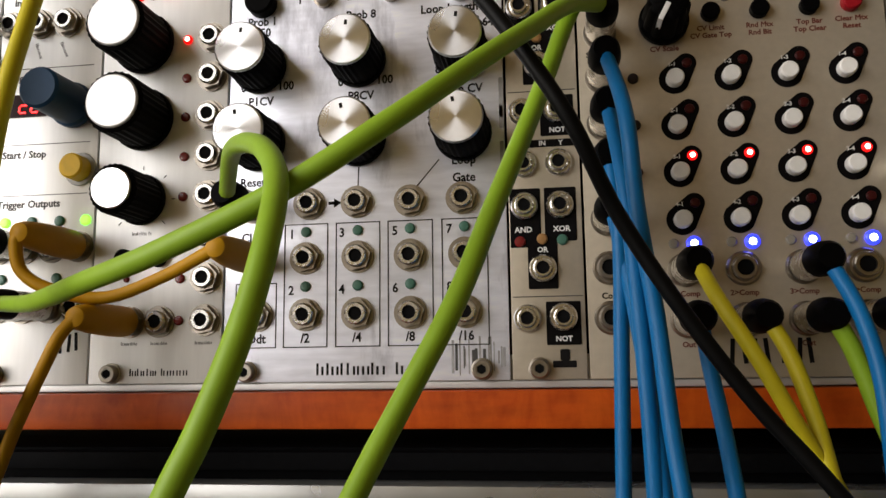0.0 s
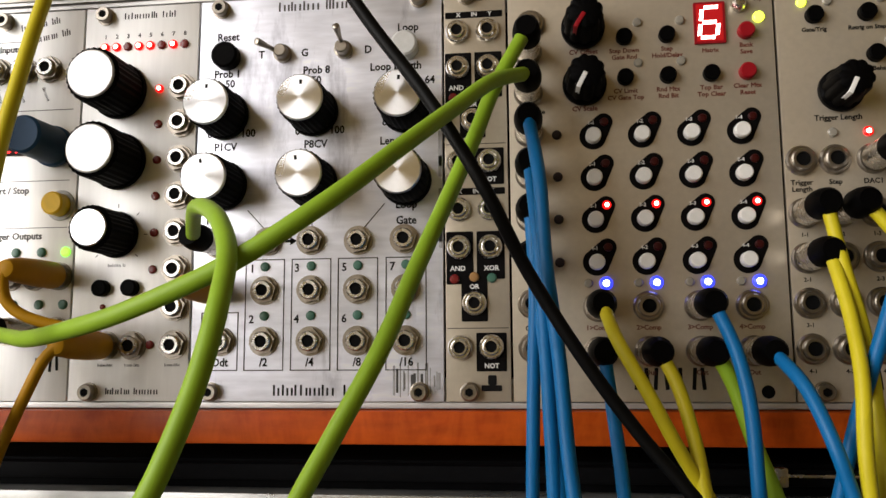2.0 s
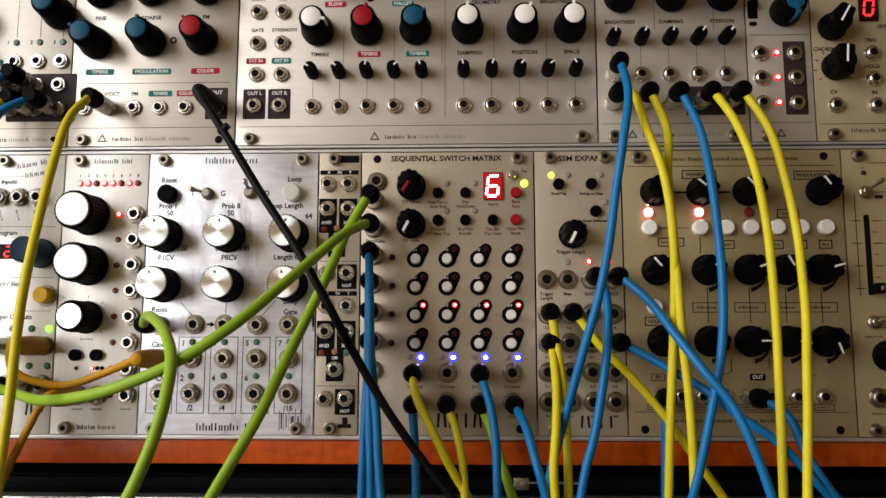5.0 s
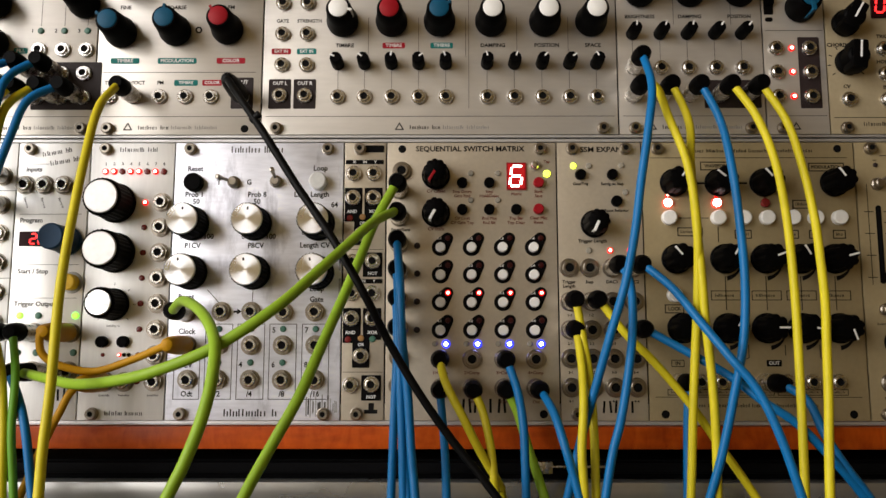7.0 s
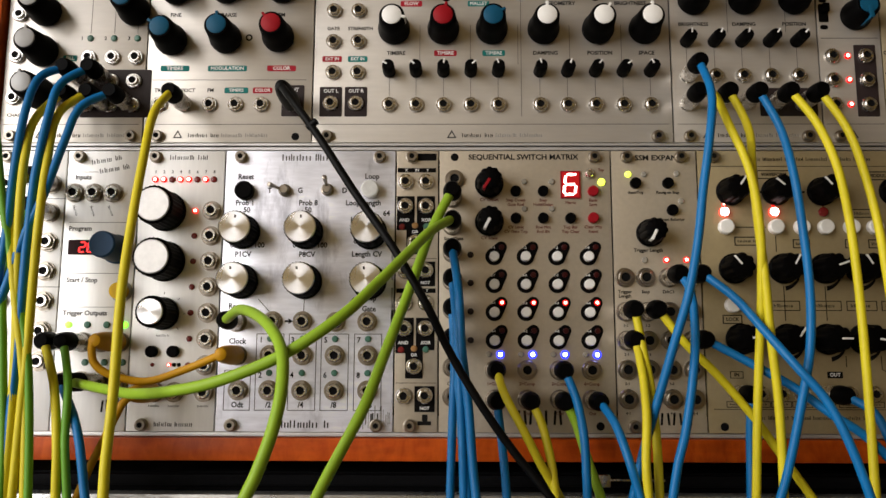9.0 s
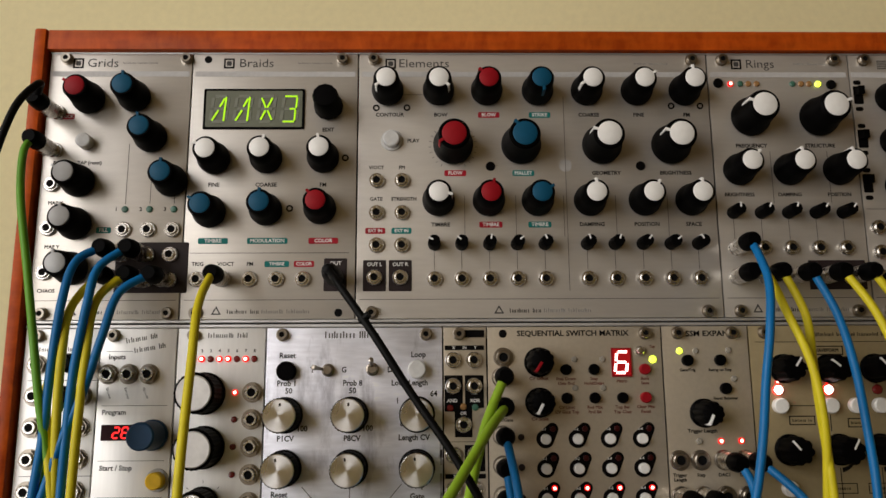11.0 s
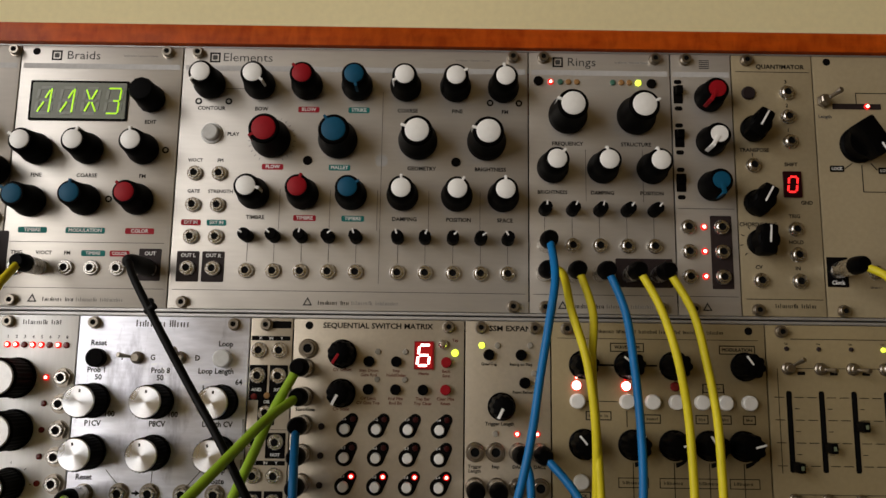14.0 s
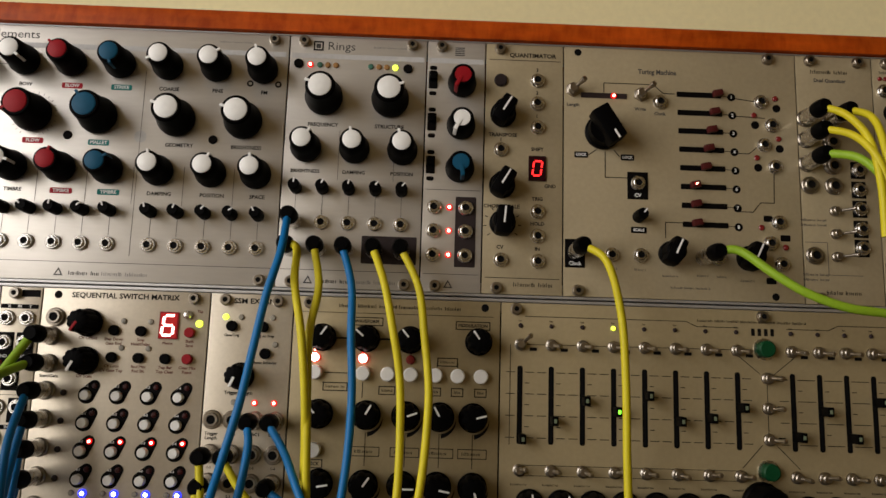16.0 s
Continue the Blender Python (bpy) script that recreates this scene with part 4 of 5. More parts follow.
def clock_module():
    m = module(46.4, 16 * HP, 0, "plate_pale", "pale clock module with blue encoder and yellow button", ((6.0, 125.5), (5.5, 3)))
    bars(m, 19, 124, 15, 3.0, "grey_ink", 1, -10)
    bars(m, 23, 119.6, 15, 3.0, "grey_ink", 1, -10)
    text(m, "Inputs", 8, 115.4, 2.2, "grey_ink")
    line(m, 3, 118, 15, 118, 0.2, "grey_ink")
    for u in (4.6, 13.8, 22.9):
        jack(m, u, 107.7, "hex")
    for u, a in ((5.2, 70), (13.4, 70), (22, 65)):
        bars(m, u, 99, 5.5, 1.4, "grey_ink", 1, a)
    line(m, 2.5, 93.6, 32, 93.6, 0.2, "grey_ink")
    text(m, "Program", 8.2, 90.6, 2.2, "grey_ink")
    patch(m, "display_window", 3.2, 17.2, 78.2, 85.2, "dark_glass", 0.6, 0.3)
    digit(m, 10.0, 81.7, 1.3, "abdeg", "seg_red_dim", 0.7)
    digit(m, 13.9, 81.7, 1.3, "abcdefg", "seg_red_dim", 0.7)
    e = part("encoder_knob", shared("navyk", lambda: lathe("encoder_knob", [(6.9, 0.8), (6.9, 2.4), (6.3, 3.2), (6.1, 12), (6.1, 17.4), (5.4, 18.2), (0, 18.2)], 32)), "navy", m, 26.6, 80.6, 0, 0, "navy blue soft knob")
    line(m, 2.5, 69.4, 32, 69.4, 0.2, "grey_ink")
    text(m, "Start / Stop", 10.6, 66.2, 2.2, "grey_ink")
    button(m, 29.4, 60.9, "yellow_btn", 3.8, 5.5, "grey_cap")
    line(m, 2.5, 53.6, 32, 53.6, 0.2, "grey_ink")
    text(m, "Trigger Outputs", 13, 50.8, 2.2, "grey_ink")
    for i, u in enumerate((5.8, 14.6, 23.6, 32.4)):
        led(m, min(u, 32.0), 45.4, "led_green" if i in (0, 3) else "led_green_off", 1.6)
        led(m, min(u, 32.0), 28.2, "led_green_off", 1.6)
        jack(m, (4.6, 13.2, 21.8, 30.2)[i], 37.4, "hex")
        jack(m, (4.6, 13.2, 21.8, 30.2)[i], 19.6, "hex")
    for u, v, a in ((23.5, 8.4, 20), (26, 8.8, -10), (28.5, 9.2, 15), (31, 9.6, -15)):
        line(m, u, v - 2.6, u + 1.2 * math.sin(radians(a)), v + 2.6, 0.9, "ink")


def trigger_module():
    m = module(16 * HP, 24 * HP, 0, "plate_pale", "pale trigger module with bright-capped knobs and red lights", ((7.5, 125.5), (7.5, 3)))
    bars(m, 23, 125.0, 18, 2.8, "ink")
    for i in range(8):
        led(m, 7.6 + i * 3.99, 114.3, ("led_red", "led_red", "led_red_off", "led_red", "led_red", "led_red_off", "led_red", "led_red_off")[i], 1.5)
        text(m, str(i + 1), 7.6 + i * 3.99, 118, 1.4, "grey_ink")
    spun_knob(m, 13.7, 98.8, 9.0, 18, 7.7, 0, False, "satin")
    spun_knob(m, 14.4, 75.0, 9.0, 18, 7.7, 40, False, "satin")
    spun_knob(m, 14.8, 50.6, 7.2, 17, 5.8, 80, False)
    for i in range(7):
        a = radians(-135 + i * 45)
        line(m, 14.8 + 9 * math.sin(a), 50.6 + 9 * math.cos(a), 14.8 + 10.2 * math.sin(a), 50.6 + 10.2 * math.cos(a), 0.25, "grey_ink")
    for i in range(8):
        v = 99.2 - i * 12.03
        led(m, 27.4, v, "led_red" if i == 0 else "led_red_off", 1.4)
        jack(m, 35.3, v, "hex")
    for u in (12.5, 21.6):
        jack(m, u, 14.8, "hex")
        bars(m, u, 8.6, 5, 1.2, "grey_ink")
    for u in (10.6, 20.5):
        button(m, u, 33.2, "black", 2.7, 3.0)
    for u, c in ((10.9, "led_red_off"), (18.6, "led_red"), (20.9, "hole"), (23.1, "hole")):
        led(m, u, 27.2, c, 0.9)
    bars(m, 15, 40.6, 6, 1.3, "grey_ink")
    bars(m, 35, 8.6, 5, 1.2, "grey_ink")
    bars(m, 22, 0.4, 18, 2.6, "ink")


def looper_module():
    m = module(24 * HP, 40 * HP, 0, "worn", "worn bare metal gate looper module with silver-topped knobs", ((7.5, 125.5), (73.5, 125.5), (7.5, 3), (73.5, 3)))
    bars(m, 40, 125.0, 26, 4.0, "grey_ink")
    bars(m, 40, 0.6, 25, 4.2, "ink")
    for s, u, v in (("Reset", 10, 115.6), ("Loop", 70, 115.8), ("T", 21.5, 109), ("G", 36, 109), ("D", 57, 109), ("Prob 1", 10, 103), ("Prob 8", 40, 103), ("Loop Length", 66, 103),
                    ("50", 11, 99.6), ("50", 40, 99.6), ("0", 4.6, 82.8), ("100", 17.5, 82.8), ("0", 34, 82.8), ("100", 47, 82.8), ("1", 60.5, 95), ("64", 77, 98), ("8", 62.5, 84.8), ("4", 70, 82.0),
                    ("P1CV", 10, 78.4), ("P8CV", 40, 78.4), ("Length CV", 68, 78.6), ("Reset", 8, 54.2), ("Loop", 69.4, 58.0), ("Gate", 69.4, 53.0), ("Clock", 9, 38.0),
                    ("1", 20, 38.6), ("3", 34.6, 38.6), ("5", 49.8, 38.6), ("7", 65, 38.6), ("2", 20, 22.6), ("4", 34.6, 22.6), ("6", 49.8, 22.6), ("8", 65, 22.6),
                    ("CV", 10, 22.4), ("Odt", 10, 9.2), ("/2", 24.2, 9.2), ("/4", 39, 9.2), ("/8", 54, 9.2), ("/16", 69.4, 9.2)):
        text(m, s, u, v, 2.5, "ink", squeeze=0.92)
    button(m, 10.0, 108.6, "black", 4.4, 4.0)
    button(m, 69.4, 109.0, "clear", 4.2, 5.0)
    toggle(m, 28.8, 108.9, -80, 30, 0.8)
    toggle(m, 49, 109.2, 0, 20, 0.8)
    for u in (9.7, 39.4, 69.4):
        spun_knob(m, u, 88.9, 7.7, 16, 7.2, 5)
        spun_knob(m, u, 65.6, 7.7, 16, 7.2, -10)
    line(m, 18, 57.5, 24, 51, 0.3)
    line(m, 39.4, 57.5, 39.2, 51.5, 0.3)
    line(m, 62.5, 58.5, 56, 51, 0.3)
    for u, v in ((8.5, 46.8), (25, 47.3), (38.9, 47.3), (54.2, 47.0), (68.8, 47.2), (9.2, 31.6), (10.2, 15.8)):
        jack(m, u, v, "hex")
    line(m, 30.6, 47.3, 33.2, 47.3, 0.9)
    arrow = part("arrow_head", shared("arrow", lambda: lathe("arrow_head", [(1.5, 0), (1.5, 0.1), (0, 0.1)], 3)), "ink", m, 33.0, 47.3, 0, 90)
    frame_lines(m, 3.6, 6.7, 15.8, 25.0)
    for i, u in enumerate((24.2, 39.2, 54.1, 69.3)):
        frame_lines(m, u - 6.4, 6.7, u + 6.4, 41.6)
        jack(m, u, 31.7, "hex")
        jack(m, u, 15.8, "hex")
        led(m, u, 39.2, "led_green_off", 1.5)
        led(m, u, 23.7, "led_green_off", 1.5)
    rnd = random.Random(5)
    for i in range(16):
        u, d, w = 65.5 + i * 0.95 + rnd.uniform(-0.4, 0.4), rnd.uniform(3, 11), rnd.uniform(0.25, 0.8)
        patch(m, "rubbed_mark", u - w / 2, u + w / 2, 3.2 - d * 0.45, 3.2 + d * 0.55, rnd.choice(("grey_ink", "pale_ink", "smear")), 0.05, 0.2)
    for i in range(5):
        v = rnd.uniform(14, 122)
        patch(m, "rubbed_mark", 79.6, 80.7, v - rnd.uniform(3, 12), v, "smear", 0.04, 0.4)


def logic_module():
    m = module(40 * HP, 44 * HP, 0, "plate_mid", "narrow grey logic module with black printed fields", ((7.5, 125.5), (7.5, 3)))
    patch(m, "title_field", 10, 19.2, 123.6, 127, "matt_black", 0.12, 0.3)
    bars(m, 14.6, 125.3, 7, 1.8, "white_ink")
    for top in (119.9, 62.6):
        k = top - 119.9
        patch(m, "label_field", 0.8, 19.0, 117.8 + k, 119.9 + k, "matt_black", 0.12, 0.3)
        for s, u in (("X", 5), ("IN", 10), ("Y", 15)):
            text(m, s, u, 118.85 + k, 1.3, "white_ink", 0.16)
        for u in (4.6, 14.2):
            jack(m, u, 113.2 + k)
            jack(m, u, 101.4 + k)
        patch(m, "jack_field", 0.6, 9.0, 90.0 + k, 106.3 + k, "matt_black", 0.12, 0.4)
        patch(m, "jack_field", 10.0, 18.6, 91.5 + k, 106.3 + k, "matt_black", 0.14, 0.4)
        patch(m, "jack_field", 5.2, 13.2, 78.6 + k, 92.5 + k, "matt_black", 0.17, 0.4)
        text(m, "AND", 4.2, 94.8 + k, 1.5, "white_ink", 0.2)
        text(m, "XOR", 14.5, 94.8 + k, 1.5, "white_ink", 0.2)
        text(m, "OR", 9.2, 89.2 + k, 1.4, "white_ink", 0.2)
        for u, v, c in ((3.2, 91.6, "led_red_off"), (9.2, 92.2, "led_amber_off"), (14.6, 91.8, "led_green_off")):
            led(m, u, v + k, c, 1.5)
        jack(m, 9.2, 84.2 + k)
        patch(m, "jack_field", 9.6, 18.8, 63.6 + k, 75.2 + k, "matt_black", 0.12, 0.4)
        jack(m, 4.6, 70.8 + k)
        jack(m, 14.2, 71.0 + k)
        text(m, "NOT", 14.2, 65.2 + k, 1.4, "white_ink", 0.16)
        line(m, 0.8, 76.6 + k, 19.4, 76.6 + k, 0.25, "grey_ink")
    patch(m, "maker_mark", 11, 17.2, 0.4, 2.2, "ink", 0.1, 0.3)
    patch(m, "maker_mark", 13.0, 15.6, 2.2, 5.2, "ink", 0.1, 0.5)


def matrix_module():
    m = module(44 * HP, 60 * HP, 0, "plate_mid", "grey switch matrix module with sixteen buttons and red display", ((73.5, 125.5), ), ((7.5, 125.5), (73.5, 3)))
    text(m, "SEQUENTIAL SWITCH MATRIX", 40, 125.2, 2.5, "ink", squeeze=1.06)
    jack(m, 7.4, 114.3, "big")
    for i in range(8):
        jack(m, 6.4, 105.2 - i * 13.2 if i < 2 else 105.2 - 26.0 - (i - 2) * 13.2, "big")
    text(m, "Start/Gate", 7, 86, 1.5)
    text(m, "Comp", 7, 19.0, 1.6)
    for i in range(4):
        led(m, 14.9, 78.4 - i * 13.2, "brown", 1.5)
    fluted_knob(m, 23.7, 112.0, -148, "red")
    fluted_knob(m, 23.7, 93.8, -152)
    text(m, "CV Offset", 23.7, 104.6, 1.5, "brown_ink")
    text(m, "CV Scale", 23.7, 86.4, 1.5, "brown_ink")
    for u, v, c, s, t in ((36.2, 108.6, "brown", "Step Down", "Gate Rnd"), (49.1, 108.6, "brown", "Step", "Hold/Delay"), (72.6, 108.6, "red", "Bank", "Save"),
                          (36.2, 95.7, "brown", "CV Limit", "CV Gate Top"), (49.0, 95.7, "brown", "Rnd Mtx", "Rnd Bit"), (61.8, 95.7, "brown", "Top Bar", "Top Clear"), (72.4, 95.8, "red", "Clear Mtx", "Reset")):
        button(m, u, v, "black" if c == "brown" else c, 2.5, 2.6)
        text(m, s, u, v - 4.2, 1.4, "brown_ink")
        text(m, t, u, v - 6.3, 1.4, "brown_ink")
    for u, v in ((40.4, 113.3), (53.3, 113.3), (40.3, 100.3), (53.2, 100.3)):
        led(m, u, v, "led_clear_off", 1.4)
    led(m, 76.7, 113.1, "led_yellow", 1.7)
    text(m, "Tap", 76.7, 119, 1.3, "brown_ink")
    part("ball_stud", shared("ball", lambda: lathe("ball_stud", [(2.3, 0), (2.3, 0.6), (2.1, 1.8), (1.3, 2.8), (0, 3.1)], 18)), "chrome", m, 70.9, 117.1)
    patch(m, "display_window", 57.4, 66.7, 105.2, 118.4, "red", 0.8, 0.3)
    patch(m, "display_glass", 58.1, 66.0, 105.9, 117.7, "lit_glass", 0.95, 0.2)
    digit(m, 62.0, 111.8, 2.65, "acdefg", "seg_red", 0.9)
    text(m, "Matrix", 62, 103.2, 1.3, "brown_ink")
    drop = bmesh.new()
    pts = []
    for cx, cz, r, a0, a1 in ((0, 0, 4.15, 143, 323), (3.3, 4.4, 2.75, -30, 135)):
        for i in range(13):
            a = radians(a0 + (a1 - a0) * i / 12)
            pts.append((cx + r * math.cos(a), cz + r * math.sin(a)))
    lo = [drop.verts.new((x / 1000, 0, z / 1000)) for x, z in pts]
    hi = [drop.verts.new((x / 1000, -0.00015, z / 1000)) for x, z in pts]
    drop.faces.new(hi)
    for i in range(len(pts)):
        j = (i + 1) % len(pts)
        drop.faces.new((lo[i], lo[j], hi[j], hi[i]))
    drop = finish(drop, "button_field", False)
    for r in range(4):
        for c in range(4):
            u, v = 25.9 + c * 14.63, 77.6 - r * 12.95
            part("button_field", drop, "matt_black", m, u, v)
            button(m, u, v - 0.1, "white", 2.35, 3.2)
            led(m, u + 3.5, v + 4.4, "led_red" if r == 2 else "led_dark", 1.35)
            text(m, "%d-%d" % (r + 1, c + 1), u - 0.5, v + 4.2, 1.1, "white_ink", 0.2)
    for c in range(4):
        u = 25.8 + c * 14.75
        led(m, u - 2.5, 32.4, "led_clear_off", 1.35)
        led(m, u + 2.7, 32.3, "led_blue", 1.95)
        jack(m, u, 25.3, "big")
        jack(m, u, 12.0, "big")
        text(m, "%d>Comp" % (c + 1), u, 19.0, 1.4, "brown_ink")
        text(m, "Out", u, 5.8, 1.4, "brown_ink")
    for u, a in ((36.5, 12), (39.5, -12), (42, 12), (45, -12), (49, 0), (53, 12), (55.5, -12)):
        line(m, u - 1.2 * math.sin(radians(a)), 0.8, u + 1.2 * math.sin(radians(a)), 7.2, 1.1)


def expander_module():
    m = module(60 * HP, 68 * HP, 0, "plate_mid", "grey expander module with a grid of jacks", ((7.5, 125.5), (33, 125.5), (7.5, 3)))
    text(m, "SSM EXPAND", 23, 124.8, 2.5, "ink", squeeze=1.1)
    for u, v, c in ((8, 116.9, "led_yellow"), (15.5, 116.9, "led_clear_off"), (30.9, 117.1, "led_clear_off"), (32.6, 104.1, "led_clear_off"), (14.6, 76.1, "led_clear_off"), (24.6, 76.1, "led_red"), (33.9, 76.2, "led_red")):
        led(m, u, v, c, 1.45)
    for u, v, s in ((11.3, 112.5, "Gate/Trig"), (26.5, 112.5, "Retrig on Step"), (28.2, 99.6, "Reset Behavior")):
        button(m, u, v, "black", 2.6, 2.6)
        text(m, s, u, v - 4.4, 1.3)
    fluted_knob(m, 17.3, 88.6, -155, "white", 6.2)
    text(m, "Trigger Length", 16.5, 80.6, 1.6)
    for u, s in ((5.0, "Trigger"), (14.6, "Step"), (25.2, "DAC1"), (35.0, "DAC2")):
        jack(m, u, 67.8, "big")
        text(m, s, u, 61.2, 1.5)
    text(m, "Length", 5.0, 59.2, 1.5)
    for r in range(4):
        for c in range(4):
            u, v = 5.0 + c * 10.05, 52.0 - r * 13.2
            jack(m, u, v, "big")
            text(m, "%d-%d" % (r + 1, c + 1), u, v - 6.4, 1.2)
    for u, a in ((20, 12), (23, -12), (25.5, 12), (28.5, -12), (33, 0)):
        line(m, u - 1.2 * math.sin(radians(a)), 0.8, u + 1.2 * math.sin(radians(a)), 6.2, 1.0)


def voice_module():
    m = module(68 * HP, 88 * HP, 0, "plate_warm", "grey oscillator module with black knobs and round white buttons", ((7.5, 125.5), ), ((93.8, 125.5), (7.5, 3), (93.8, 3)))
    line(m, 3, 120.8, 98, 120.8, 0.25)
    bars(m, 52, 124.2, 60, 2.2)
    bars(m, 48, 4.2, 60, 2.2)
    line(m, 3, 8.0, 98, 8.0, 0.25)
    for u, a in ((14.9, 35), (36.1, -50), (57.4, -40), (90.9, -35)):
        plain_knob(m, u, 108.4, a, 6.2, 13.5)
    line(m, 20, 108.4, 50, 108.4, 0.9)
    for u in (12.0, 35.2, 47.1, 58.2, 70.2, 81.0, 92.3):
        button(m, u, 91.6, "white", 3.5, 3.4)
    button(m, 13.3, 55.1, "white", 3.5, 3.4)
    for u, c in ((11.7, "led_white"), (34.9, "led_white"), (58, "led_red_off")):
        led(m, u, 98.8, c, 2.3, 2.0)
        led(m, u, 102.4, "led_red" if c == "led_white" else c, 0.9)
        line(m, u, 97.0, u, 103.5, 0.3)
    for u, a in ((14.8, -40), (37.6, 30), (56.6, 70), (72.9, -30), (88.9, 75)):
        plain_knob(m, u, 72.0, a, 6.5, 13.5)
    for u, a in ((16.4, 80), (37.6, 35), (55.6, 90), (72.3, 100), (89.2, 160)):
        plain_knob(m, u, 39.6, a, 6.5, 13.5)
    for u in (37.6, 56.6, 72.9, 88.9):
        line(m, u, 64, u, 48, 0.35)
        frame_lines(m, u - 7, 52.6, u + 7, 57.2, 0.35)
        bars(m, u, 54.9, 10, 1.9)
        part("sweep_mark", shared("sweep", lambda: sweep_mesh(8.0, 10.2, 95, 175)), "ink", m, u, 72)
        part("sweep_mark", shared("sweep", None), "ink", m, u, 39.6)
    for u, v, w in ((36, 116.8, 16), (88, 116.2, 17), (22, 85.0, 12), (47, 83.8, 8), (70.2, 83.8, 6), (81, 83.8, 6), (92.3, 83.8, 6), (13.3, 48.6, 9), (76, 98.2, 10)):
        frame_lines(m, u - w / 2, v - 2.1, u + w / 2, v + 2.1, 0.45)
        word = {36: "WAVEFORM", 88: "MODULATION", 13.3: "LOCK"}.get(u)
        if word:
            text(m, word, u, v, 1.6, "ink", squeeze=0.95)
        else:
            bars(m, u, v, w - 3, 1.7)
    line(m, 16.5, 91.6, 31, 91.6, 0.35)
    line(m, 35.2, 87.5, 35.2, 80, 0.35)
    line(m, 71, 98, 71, 95.4, 0.35)
    line(m, 81, 98, 81, 95.4, 0.35)
    for u in (13.4, 24, 33.5, 43, 53.3, 64, 75.3, 87.3):
        jack(m, u, 15.0)
        frame_lines(m, u - 4.6, 8.8, u + 4.6, 11.6, 0.3)
        bars(m, u, 10.2, 6, 1.2)
    patch(m, "label_field", 55, 62, 22, 25, "matt_black", 0.12, 0.5)
    text(m, "OUT", 58.5, 23.5, 1.6, "white_ink", 0.16)
    frame_lines(m, 11, 21.8, 17, 25, 0.3)
    text(m, "IN", 14, 23.4, 1.6)
    for u0, v0, u1, v1 in ((47, 32, 47, 26), (47, 26, 42, 24), (80, 32, 80, 26), (80, 26, 84, 24), (64, 32, 64, 27)):
        line(m, u0, v0, u1, v1, 0.35)


def sweep_mesh(r0, r1, a0, a1):
    """Printed arc that widens to its end."""
    bm = bmesh.new()
    n = 14
    ring = []
    for i in range(n + 1):
        a = radians(a0 + (a1 - a0) * i / n)
        e = r0 + (r1 - r0) * i / n
        ring.append((bm.verts.new((r0 * math.sin(a) / 1000, -0.0001, r0 * math.cos(a) / 1000)), bm.verts.new((e * math.sin(a) / 1000 + 1e-6, -0.0001, e * math.cos(a) / 1000))))
    for p, q in zip(ring, ring[1:]):
        bm.faces.new((p[0], p[1], q[1], q[0]))
    return finish(bm, "sweep_mark", False)


